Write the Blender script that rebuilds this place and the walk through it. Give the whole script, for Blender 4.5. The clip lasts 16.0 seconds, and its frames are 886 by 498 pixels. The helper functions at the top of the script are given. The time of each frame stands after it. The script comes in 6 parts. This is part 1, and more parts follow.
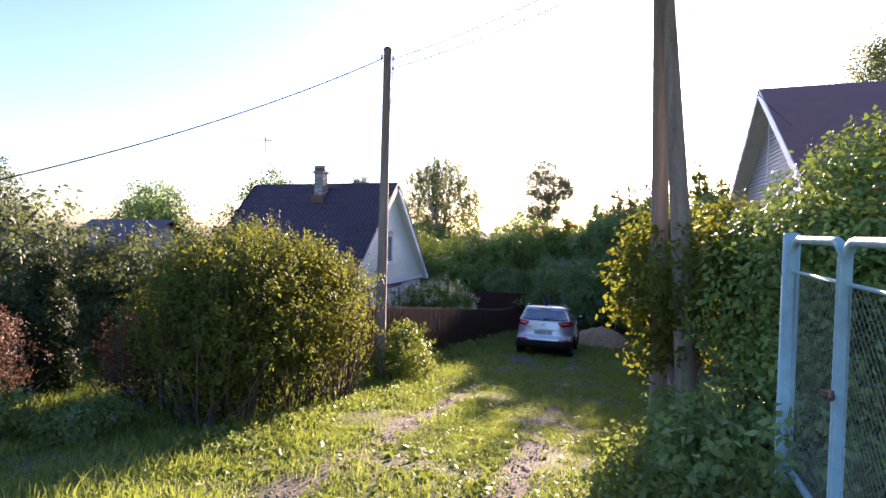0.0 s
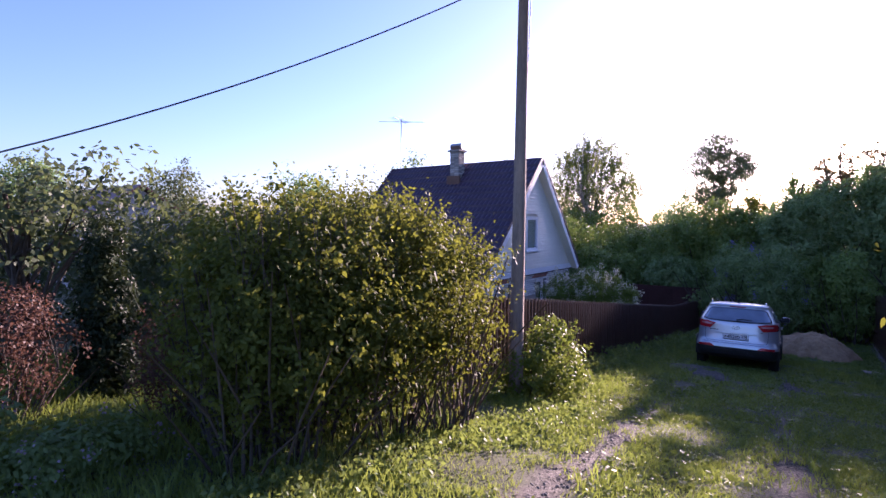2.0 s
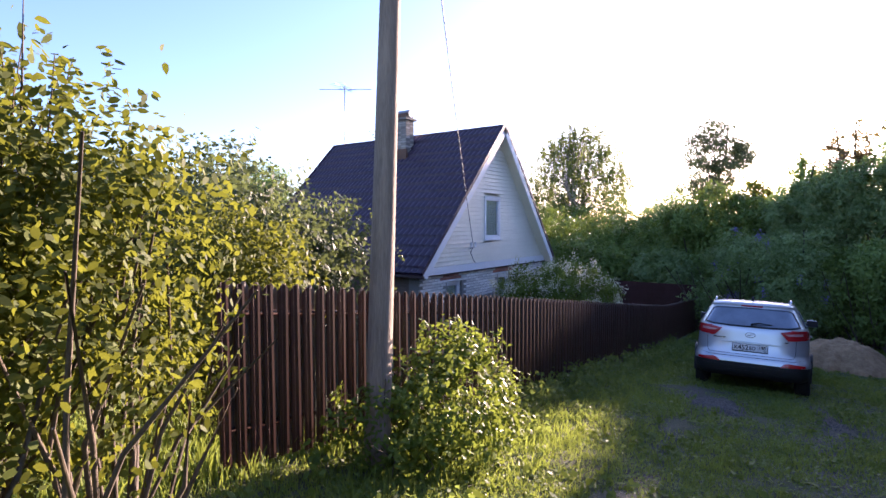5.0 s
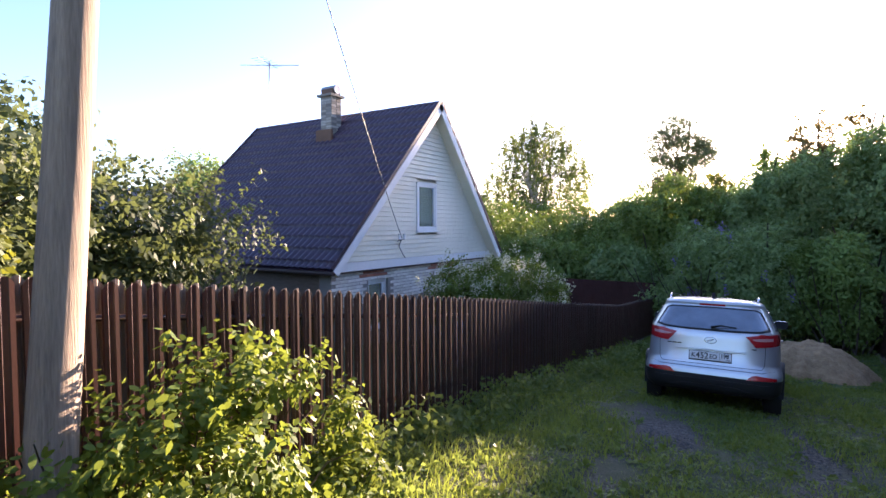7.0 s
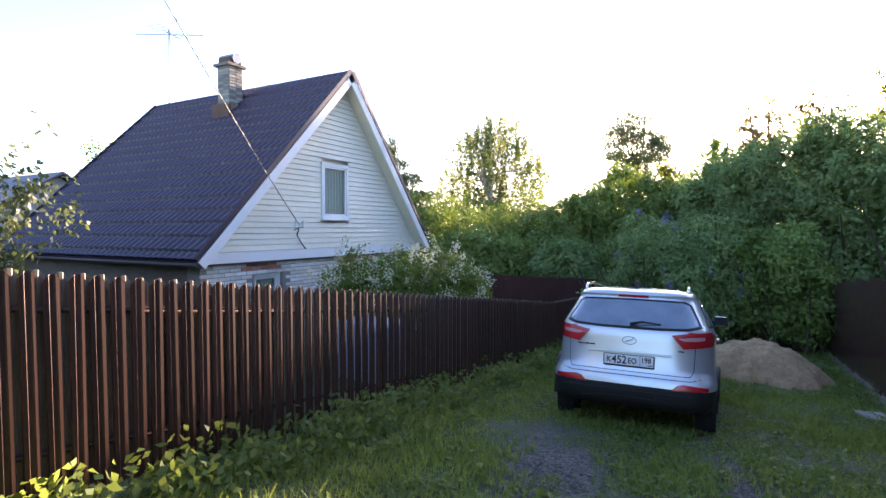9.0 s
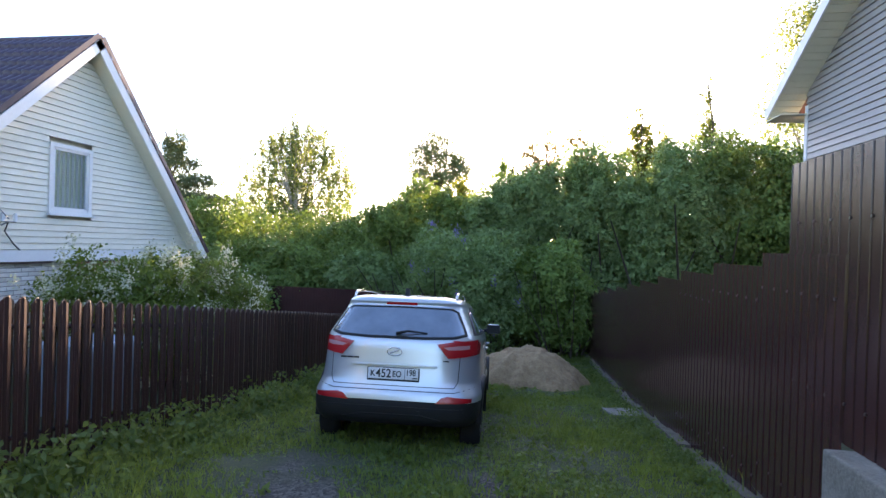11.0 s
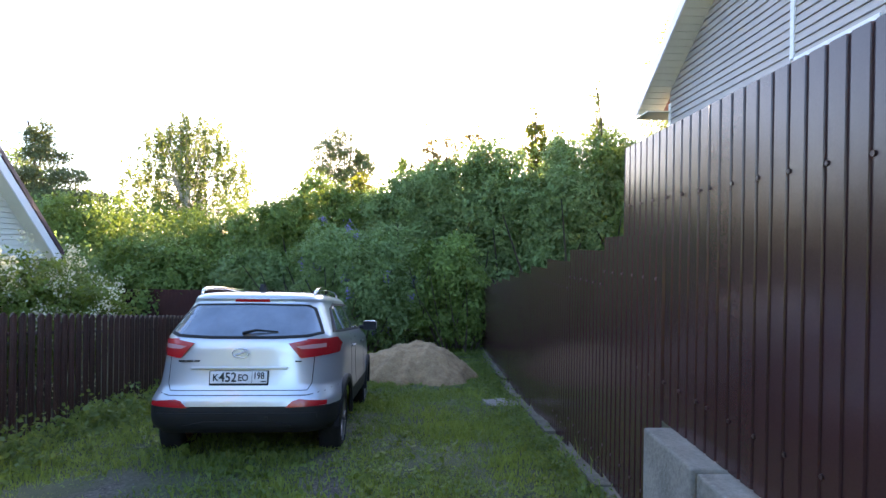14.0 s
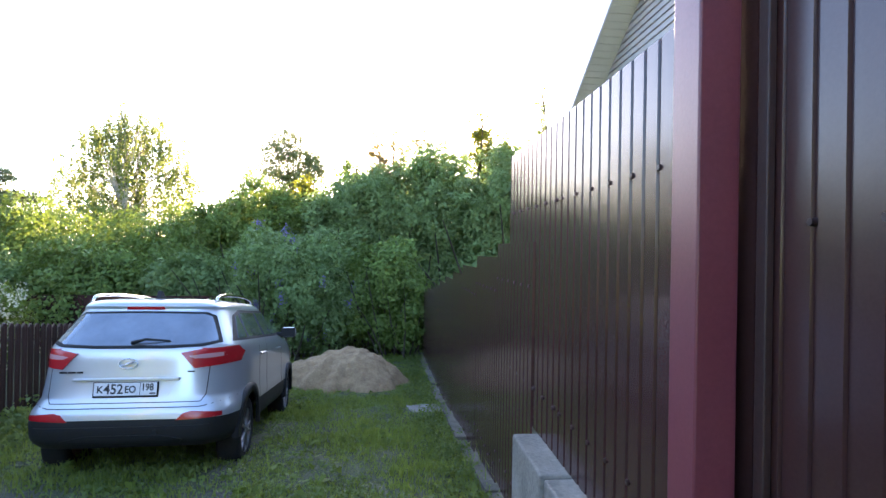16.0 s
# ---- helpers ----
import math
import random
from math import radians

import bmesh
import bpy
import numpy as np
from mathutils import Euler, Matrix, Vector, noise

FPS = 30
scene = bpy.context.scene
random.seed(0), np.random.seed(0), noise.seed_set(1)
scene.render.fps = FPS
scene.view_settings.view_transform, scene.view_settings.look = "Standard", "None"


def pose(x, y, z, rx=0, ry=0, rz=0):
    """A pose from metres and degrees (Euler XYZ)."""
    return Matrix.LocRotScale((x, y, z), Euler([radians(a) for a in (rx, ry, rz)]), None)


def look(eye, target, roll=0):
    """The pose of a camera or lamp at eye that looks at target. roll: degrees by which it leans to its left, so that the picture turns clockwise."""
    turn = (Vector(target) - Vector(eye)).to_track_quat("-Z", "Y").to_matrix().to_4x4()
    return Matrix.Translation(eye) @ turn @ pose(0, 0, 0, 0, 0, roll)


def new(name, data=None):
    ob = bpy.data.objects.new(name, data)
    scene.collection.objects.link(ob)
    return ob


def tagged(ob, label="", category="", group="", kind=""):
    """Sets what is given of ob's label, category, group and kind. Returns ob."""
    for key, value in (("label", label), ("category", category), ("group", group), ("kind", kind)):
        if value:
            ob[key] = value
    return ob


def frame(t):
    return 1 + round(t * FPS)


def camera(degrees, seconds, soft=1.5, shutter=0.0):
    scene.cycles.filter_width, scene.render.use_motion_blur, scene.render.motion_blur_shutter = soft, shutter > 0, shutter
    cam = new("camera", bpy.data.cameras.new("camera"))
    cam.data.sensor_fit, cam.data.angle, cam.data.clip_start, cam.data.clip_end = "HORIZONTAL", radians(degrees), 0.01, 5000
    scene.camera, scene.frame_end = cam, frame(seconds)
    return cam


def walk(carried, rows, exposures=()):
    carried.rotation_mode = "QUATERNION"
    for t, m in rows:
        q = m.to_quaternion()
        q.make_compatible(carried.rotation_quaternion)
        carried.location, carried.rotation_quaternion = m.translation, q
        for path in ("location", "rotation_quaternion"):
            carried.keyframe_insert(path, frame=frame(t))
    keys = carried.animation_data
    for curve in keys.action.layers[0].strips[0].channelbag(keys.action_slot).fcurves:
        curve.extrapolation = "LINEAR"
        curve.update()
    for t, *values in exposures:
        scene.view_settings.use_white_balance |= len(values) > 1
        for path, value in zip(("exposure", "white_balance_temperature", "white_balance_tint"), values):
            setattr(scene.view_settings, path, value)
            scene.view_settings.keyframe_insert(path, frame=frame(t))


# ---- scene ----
cam = camera(80.3, 16.0)
PATH = [
    (0, (0.47, -0.513, 2.003), (-0.212, 1.365, 1.932), 1.0),
    (0.5, (0.259, -0.006, 1.919), (-0.46, 1.858, 1.827), 0.7),
    (1, (-0.01, 0.516, 1.813), (-0.963, 2.271, 1.715), 0.3),
    (1.5, (-0.237, 1.167, 1.696), (-1.314, 2.85, 1.594), 0.1),
    (2, (-0.507, 1.815, 1.601), (-1.678, 3.433, 1.5), 0.0),
    (2.5, (-0.685, 2.443, 1.535), (-1.857, 4.06, 1.435), 0.0),
    (3, (-0.853, 3.096, 1.459), (-2.041, 4.702, 1.361), -0.0),
    (3.5, (-0.919, 3.684, 1.374), (-2.102, 5.294, 1.278), -0.2),
    (4, (-1.027, 4.395, 1.241), (-2.22, 5.997, 1.143), -0.2),
    (6.5, (-1.461, 7.251, 0.761), (-2.529, 8.939, 0.672), 0.1),
    (7, (-1.418, 7.838, 0.687), (-2.481, 9.529, 0.599), -0.0),
    (7.5, (-1.377, 8.354, 0.589), (-2.414, 10.062, 0.507), 0.0),
    (8, (-1.296, 8.93, 0.512), (-2.298, 10.659, 0.427), -0.1),
    (8.5, (-1.229, 9.404, 0.421), (-2.206, 11.148, 0.341), -0.1),
    (9, (-1.155, 9.923, 0.327), (-2.116, 11.675, 0.25), -0.0),
    (9.5, (-1.085, 10.27, 0.302), (-1.941, 12.076, 0.224), 0.1),
    (10, (-1.022, 10.531, 0.245), (-1.728, 12.401, 0.177), 0.5),
    (10.2, (-0.993, 10.627, 0.207), (-1.583, 12.537, 0.158), 1.1),
    (12.3, (-0.77, 10.844, 0.155), (-0.947, 12.836, 0.16), 1.4),
    (12.5, (-0.771, 10.852, 0.149), (-0.935, 12.846, 0.154), 1.3),
    (13, (-0.732, 10.856, 0.15), (-0.874, 12.851, 0.153), 1.3),
    (13.5, (-0.619, 10.917, 0.127), (-0.726, 12.914, 0.128), 1.2),
    (14, (-0.325, 11.097, 0.104), (-0.298, 13.096, 0.095), 0.8),
    (14.5, (-0.02, 11.105, 0.14), (0.143, 13.099, 0.136), 0.8),
    (15, (0.136, 11.113, 0.177), (0.308, 13.106, 0.181), 1.2),
    (15.5, (0.167, 11.109, 0.183), (0.346, 13.101, 0.186), 1.8),
    (16, (0.2, 11.1, 0.132), (0.386, 13.091, 0.141), 1.0),
]
SKY, SUN = 0.085, 5.0
EXPOSURES = [(0.0, 2.45, 6500, 35), (0.6, 2.1, 6050, 44), (1.2, 1.95, 5650, 54), (2.5, 2.1, 5650, 54), (4.0, 2.4, 5950, 46), (6.5, 2.75, 6500, 35),
             (9.0, 3.3, 7000, 29), (12.5, 3.45, 7250, 25), (16.0, 4.0, 7200, 25)]
walk(cam, [(t, look(eye, target, roll)) for t, eye, target, roll in PATH], exposures=EXPOSURES)

# ---- daylight: low evening sun over the trees at the end of the lane ----
SUN_AZ, SUN_EL = 2.0, 11.0
world = bpy.data.worlds.new("evening_sky")
scene.world = world
world.use_nodes = True
wn = world.node_tree
sky = wn.nodes.new("ShaderNodeTexSky")
sky.sky_type = "NISHITA"
sky.sun_disc = False
sky.sun_elevation = radians(SUN_EL)
sky.sun_rotation = radians(SUN_AZ)
sky.altitude = 50
sky.air_density, sky.dust_density, sky.ozone_density = 1.0, 1.1, 3.5
wn.links.new(sky.outputs[0], wn.nodes["Background"].inputs[0])
wn.nodes["Background"].inputs[1].default_value = SKY
sun_data = bpy.data.lights.new("sun", "SUN")
sun_data.energy, sun_data.angle, sun_data.color = SUN, radians(0.6), (1.0, 0.84, 0.6)
sun_ob = new("sun", sun_data)
sd = Vector((math.sin(radians(SUN_AZ)) * math.cos(radians(SUN_EL)), math.cos(radians(SUN_AZ)) * math.cos(radians(SUN_EL)), math.sin(radians(SUN_EL))))
sun_ob.matrix_world = look(sd * 60, (0, 0, 0))


# ---- materials ----
def nodes_of(name):
    m = bpy.data.materials.new(name)
    m.use_nodes = True
    nt = m.node_tree
    return m, nt, nt.nodes["Principled BSDF"]


def add(nt, kind, **inputs):
    n = nt.nodes.new(kind)
    for k, v in inputs.items():
        n.inputs[k.replace("_", " ")].default_value = v
    return n


def ramp(nt, fac, stops):
    r = nt.nodes.new("ShaderNodeValToRGB")
    while len(r.color_ramp.elements) < len(stops):
        r.color_ramp.elements.new(0.5)
    for e, (p, c) in zip(r.color_ramp.elements, stops):
        e.position, e.color = p, (*c, 1)
    nt.links.new(fac, r.inputs[0])
    return r.outputs[0]


def bumped(nt, bsdf, height, strength, distance=0.01):
    b = add(nt, "ShaderNodeBump", Strength=strength, Distance=distance)
    nt.links.new(height, b.inputs["Height"])
    nt.links.new(b.outputs[0], bsdf.inputs["Normal"])


def coords(nt, scale=(1, 1, 1), which="Object"):
    tc = nt.nodes.new("ShaderNodeTexCoord")
    mp = nt.nodes.new("ShaderNodeMapping")
    mp.inputs["Scale"].default_value = scale
    nt.links.new(tc.outputs[which], mp.inputs[0])
    return mp.outputs[0]


def worn(name, low, high, rough=0.6, metal=0.0, fine=40.0, broad=1.5, bump=0.3, stretch=(1, 1, 1), vary=0.0, coat=0.0, spec=0.5):
    """A surface with a broad stain pattern and fine grain; vary mixes in a shift from piece to piece."""
    m, nt, b = nodes_of(name)
    v = coords(nt, stretch)
    n1 = add(nt, "ShaderNodeTexNoise", Scale=broad, Detail=5.0, Roughness=0.6)
    n2 = add(nt, "ShaderNodeTexNoise", Scale=fine, Detail=6.0, Roughness=0.65)
    for n in (n1, n2):
        nt.links.new(v, n.inputs["Vector"])
    mix = add(nt, "ShaderNodeMath")
    mix.operation = "MULTIPLY_ADD"
    mix.inputs[1].default_value = 0.45
    nt.links.new(n2.outputs[0], mix.inputs[0])
    h = nt.nodes.new("ShaderNodeMath")
    h.operation = "MULTIPLY"
    h.inputs[1].default_value = 0.55
    nt.links.new(n1.outputs[0], h.inputs[0])
    nt.links.new(h.outputs[0], mix.inputs[2])
    fac = mix.outputs[0]
    if vary:
        oi = nt.nodes.new("ShaderNodeObjectInfo")
        a = nt.nodes.new("ShaderNodeMath")
        a.operation = "MULTIPLY_ADD"
        a.inputs[1].default_value = vary
        nt.links.new(oi.outputs["Random"], a.inputs[0])
        s2 = nt.nodes.new("ShaderNodeMath")
        s2.operation = "SUBTRACT"
        s2.inputs[1].default_value = vary / 2
        nt.links.new(fac, s2.inputs[0])
        nt.links.new(s2.outputs[0], a.inputs[2])
        fac = a.outputs[0]
    nt.links.new(ramp(nt, fac, [(0.3, low), (0.7, high)]), b.inputs["Base Color"])
    b.inputs["Roughness"].default_value = rough
    b.inputs["Metallic"].default_value = metal
    b.inputs["Coat Weight"].default_value = coat
    b.inputs["Specular IOR Level"].default_value = spec
    bumped(nt, b, n2.outputs[0], bump)
    return m


def leaf_material(name, dark, light, glow, trans=0.45, rough=0.5):
    """Thin leaves that let the low sun shine through, each leaf a little different."""
    m, nt, b = nodes_of(name)
    geo = nt.nodes.new("ShaderNodeNewGeometry")
    n1 = add(nt, "ShaderNodeTexNoise", Scale=1.7, Detail=4.0, Roughness=0.65)
    nt.links.new(coords(nt), n1.inputs["Vector"])
    a = nt.nodes.new("ShaderNodeMath")
    a.operation = "MULTIPLY_ADD"
    a.inputs[1].default_value = 0.4
    nt.links.new(geo.outputs["Random Per Island"], a.inputs[0])
    h = nt.nodes.new("ShaderNodeMath")
    h.operation = "MULTIPLY"
    h.inputs[1].default_value = 0.85
    nt.links.new(n1.outputs[0], h.inputs[0])
    nt.links.new(h.outputs[0], a.inputs[2])
    col = ramp(nt, a.outputs[0], [(0.28, dark), (0.92, light)])
    nt.links.new(col, b.inputs["Base Color"])
    b.inputs["Roughness"].default_value = rough
    b.inputs["Specular IOR Level"].default_value = 0.14
    tr = nt.nodes.new("ShaderNodeBsdfTranslucent")
    tr.inputs[0].default_value = (*glow, 1)
    mx = nt.nodes.new("ShaderNodeMixShader")
    mx.inputs[0].default_value = trans
    nt.links.new(b.outputs[0], mx.inputs[1])
    nt.links.new(tr.outputs[0], mx.inputs[2])
    nt.links.new(mx.outputs[0], nt.nodes["Material Output"].inputs[0])
    return m


LEAF_HEDGE = leaf_material("hedge_leaf", (0.038, 0.052, 0.011), (0.1, 0.125, 0.024), (0.26, 0.28, 0.03), 0.3, 0.65)
LEAF_APPLE = leaf_material("apple_leaf", (0.045, 0.068, 0.034), (0.1, 0.13, 0.065), (0.16, 0.2, 0.06), 0.3)
LEAF_DARK = leaf_material("willow_leaf", (0.075, 0.13, 0.045), (0.24, 0.345, 0.13), (0.25, 0.37, 0.09), 0.3)
LEAF_MID = leaf_material("shrub_leaf", (0.07, 0.13, 0.03), (0.19, 0.28, 0.07), (0.23, 0.31, 0.05), 0.2)
LEAF_LIGHT = leaf_material("elder_leaf", (0.06, 0.105, 0.02), (0.145, 0.2, 0.04), (0.25, 0.31, 0.04), 0.3)
LEAF_BIRCH = leaf_material("birch_leaf", (0.06, 0.095, 0.03), (0.14, 0.18, 0.06), (0.28, 0.33, 0.08), 0.28)
LEAF_PINE = leaf_material("pine_needle", (0.055, 0.08, 0.035), (0.14, 0.165, 0.07), (0.15, 0.18, 0.06), 0.22)
LEAF_RUST = leaf_material("rusty_young_leaf", (0.075, 0.07, 0.035), (0.18, 0.15, 0.075), (0.3, 0.24, 0.08), 0.32)
LEAF_THUJA = leaf_material("thuja_leaf", (0.015, 0.028, 0.012), (0.03, 0.05, 0.02), (0.05, 0.07, 0.02), 0.2)
LEAF_RED = leaf_material("red_shrub_leaf", (0.05, 0.026, 0.02), (0.13, 0.07, 0.045), (0.2, 0.1, 0.06), 0.3)
LEAF_WEED = leaf_material("weed_leaf", (0.065, 0.11, 0.035), (0.17, 0.235, 0.08), (0.26, 0.33, 0.06), 0.36)
GRASS = leaf_material("grass_blade", (0.07, 0.12, 0.025), (0.24, 0.32, 0.08), (0.33, 0.4, 0.06), 0.36, 0.6)
FLOWER_WHITE = leaf_material("cream_blossom", (0.52, 0.5, 0.32), (0.78, 0.75, 0.55), (0.55, 0.55, 0.35), 0.3)
FLOWER_LILAC = leaf_material("lilac_blossom", (0.16, 0.13, 0.34), (0.3, 0.25, 0.5), (0.25, 0.2, 0.42), 0.3)
FLOWER_PINK = leaf_material("pink_blossom", (0.18, 0.14, 0.16), (0.36, 0.28, 0.32), (0.25, 0.18, 0.21), 0.25)
BARK = worn("bark", (0.035, 0.027, 0.018), (0.12, 0.09, 0.06), 0.9, bump=0.8, fine=25, stretch=(1, 1, 0.3))
BIRCH_BARK = worn("birch_bark", (0.12, 0.1, 0.09), (0.62, 0.6, 0.55), 0.8, fine=6, bump=0.4, stretch=(1, 1, 0.5))
POLE_WOOD = worn("weathered_pole_wood", (0.11, 0.08, 0.058), (0.36, 0.27, 0.19), 0.85, fine=30, broad=3, bump=0.7, stretch=(3, 3, 0.12))
PICKET = worn("brown_picket_steel", (0.036, 0.014, 0.011), (0.068, 0.026, 0.02), 0.4, fine=60, bump=0.06, vary=0.3, spec=0.4)
PICKET_BACK = worn("beige_primer_picket_back", (0.16, 0.115, 0.085), (0.26, 0.19, 0.14), 0.6, fine=50, bump=0.08, vary=0.3)
RAIL = worn("brown_rail", (0.03, 0.013, 0.011), (0.055, 0.024, 0.02), 0.5)
SHEET = worn("brown_profiled_sheet", (0.05, 0.02, 0.018), (0.072, 0.03, 0.027), 0.2, fine=90, bump=0.025, vary=0.15, spec=0.5)
POST_RED = worn("red_oxide_post_paint", (0.15, 0.03, 0.04), (0.21, 0.05, 0.06), 0.36, fine=70, bump=0.06)
CONCRETE = worn("old_concrete", (0.12, 0.105, 0.082), (0.34, 0.31, 0.262), 0.9, fine=45, broad=4, bump=0.8)
KERB = worn("mossy_old_concrete", (0.05, 0.046, 0.028), (0.22, 0.19, 0.14), 0.95, fine=22, broad=5, bump=1.0)
SAND = worn("yellow_sand", (0.2, 0.115, 0.055), (0.5, 0.315, 0.16), 0.95, fine=26, broad=5, bump=1.0)
SIDING = worn("cream_vinyl_siding", (0.66, 0.63, 0.52), (0.76, 0.73, 0.62), 0.45, fine=8, broad=0.7, bump=0.04, vary=0.12)
SIDING_GREY = worn("beige_grey_siding", (0.36, 0.315, 0.29), (0.45, 0.395, 0.365), 0.5, fine=8, broad=0.7, bump=0.04, vary=0.12)
SOFFIT = worn("cream_soffit_board", (0.66, 0.62, 0.48), (0.74, 0.7, 0.56), 0.5, fine=8, bump=0.04)
WHITE_TRIM = worn("white_painted_trim", (0.7, 0.7, 0.7), (0.82, 0.82, 0.82), 0.45, fine=20, bump=0.05)
ROOF = worn("plum_brown_metal_tile", (0.04, 0.023, 0.037), (0.068, 0.04, 0.06), 0.4, fine=30, bump=0.08, vary=0.2, spec=0.4)
ROOF_RED = worn("red_brown_roof_sheet", (0.12, 0.04, 0.03), (0.2, 0.07, 0.055), 0.5, fine=30, bump=0.1)
BRICK = worn("whitewashed_silicate_brick", (0.5, 0.48, 0.44), (0.72, 0.7, 0.66), 0.85, fine=30, broad=3, bump=0.4, vary=0.5)
BROWN_BRICK = worn("brown_facade_brick", (0.09, 0.062, 0.045), (0.19, 0.135, 0.1), 0.85, fine=30, broad=6, bump=0.5, stretch=(1, 1, 4))
TWIST = worn("pale_grey_cable_jacket", (0.3, 0.3, 0.3), (0.42, 0.42, 0.42), 0.6)
STONE = worn("grey_crushed_stone", (0.06, 0.056, 0.052), (0.2, 0.19, 0.178), 0.85, fine=30, broad=8, bump=0.3)
RED_BRICK = worn("red_lintel_brick", (0.28, 0.1, 0.07), (0.42, 0.17, 0.12), 0.85, fine=30, bump=0.4, vary=0.4)
MORTAR = worn("grey_mortar", (0.16, 0.15, 0.14), (0.26, 0.25, 0.23), 0.95, fine=60)
CHIMNEY_BRICK = worn("sooty_chimney_brick", (0.22, 0.19, 0.16), (0.46, 0.41, 0.35), 0.9, fine=30, bump=0.4, vary=0.6)
RUST = worn("rusty_steel_sheet", (0.1, 0.05, 0.03), (0.25, 0.13, 0.08), 0.75, metal=0.2, fine=30, bump=0.3)
STEEL = worn("dull_steel", (0.25, 0.25, 0.26), (0.42, 0.42, 0.43), 0.45, metal=0.8, fine=40, bump=0.1)
TURQUOISE = worn("chipped_turquoise_paint", (0.16, 0.3, 0.31), (0.3, 0.5, 0.5), 0.55, fine=14, broad=3, bump=0.35)
WIRE_DARK = worn("dark_cable", (0.03, 0.03, 0.03), (0.06, 0.06, 0.06), 0.6)
CURTAIN = worn("pale_green_curtain", (0.3, 0.36, 0.1), (0.62, 0.64, 0.36), 0.9, fine=9, broad=3, stretch=(6, 6, 0.5))
TARP = worn("light_blue_tarpaulin", (0.16, 0.21, 0.27), (0.26, 0.31, 0.36), 0.45, fine=20, bump=0.3)
DARK_ROOM = worn("dark_interior", (0.03, 0.03, 0.03), (0.06, 0.06, 0.055), 0.9)
SILVER = worn("silver_car_paint", (0.47, 0.51, 0.53), (0.54, 0.57, 0.59), 0.3, metal=0.55, fine=300, broad=0.5, bump=0.0, coat=0.8)
BLACK_PLASTIC = worn("black_bumper_plastic", (0.012, 0.012, 0.012), (0.022, 0.021, 0.02), 0.6, fine=200, bump=0.1, spec=0.3)
RUBBER = worn("tyre_rubber", (0.01, 0.01, 0.01), (0.026, 0.024, 0.021), 0.9, fine=60, bump=0.3, spec=0.25)
ALLOY = worn("grey_alloy", (0.2, 0.2, 0.21), (0.34, 0.34, 0.35), 0.4, metal=0.8, fine=60, bump=0.05)
CHROME = worn("chrome_trim", (0.6, 0.6, 0.62), (0.7, 0.7, 0.72), 0.12, metal=1.0, bump=0.0)
RED_LENS = worn("red_lamp_lens", (0.4, 0.008, 0.012), (0.55, 0.02, 0.025), 0.25, fine=120, bump=0.05, coat=0.4)
PALE_LENS = worn("pale_lamp_lens", (0.5, 0.22, 0.22), (0.66, 0.36, 0.36), 0.15, fine=120, bump=0.05, coat=1.0)
CAR_GLASS = worn("tinted_car_glass", (0.16, 0.19, 0.22), (0.3, 0.35, 0.4), 0.06, metal=0.6, fine=3, broad=2.5, bump=0.0, coat=1.0)
PLATE_WHITE = worn("white_number_plate", (0.68, 0.68, 0.68), (0.78, 0.78, 0.78), 0.4, bump=0.02)
BLACK_INK = worn("black_ink", (0.012, 0.012, 0.012), (0.02, 0.02, 0.02), 0.5)


def window_glass():
    m, nt, b = nodes_of("window_glass")
    b.inputs["Base Color"].default_value = (0.75, 0.82, 0.84, 1)
    b.inputs["Roughness"].default_value = 0.03
    b.inputs["Transmission Weight"].default_value = 0.85
    b.inputs["IOR"].default_value = 1.45
    return m


GLASS = window_glass()


# ---- geometry helpers ----
def mesh_object(name, me, material, parent=None, label=""):
    me.materials.append(material)
    ob = new(name, me)
    if parent:
        ob.parent = parent
    if label:
        ob["label"] = label
    return ob


def part(name, bm, material, parent=None, label="", smooth=False):
    me = bpy.data.meshes.new(name)
    bm.to_mesh(me)
    bm.free()
    if smooth:
        me.polygons.foreach_set("use_smooth", [True] * len(me.polygons))
    return mesh_object(name, me, material, parent, label)


def shared(name, me, parent, m):
    ob = new(name, me)
    ob.parent = parent
    ob.matrix_local = m
    return ob


def thing(name, label, category, m=None, group="", kind=""):
    ob = new(name)
    if m is not None:
        ob.matrix_world = m
    return tagged(ob, label, category, group, kind)


def add_box(bm, x0, x1, y0, y1, z0, z1, bevel=0.0):
    vs = [bm.verts.new((x, y, z)) for x in (x0, x1) for y in (y0, y1) for z in (z0, z1)]
    fs = [bm.faces.new([vs[i] for i in f]) for f in ((0, 1, 3, 2), (4, 6, 7, 5), (0, 4, 5, 1), (2, 3, 7, 6), (0, 2, 6, 4), (1, 5, 7, 3))]
    if bevel:
        edges = list({e for f in fs for e in f.edges})
        bmesh.ops.bevel(bm, geom=edges, offset=bevel, segments=2, affect="EDGES", profile=0.5)
    return fs


def box(x0, x1, y0, y1, z0, z1, bevel=0.0):
    bm = bmesh.new()
    add_box(bm, x0, x1, y0, y1, z0, z1, bevel)
    return bm


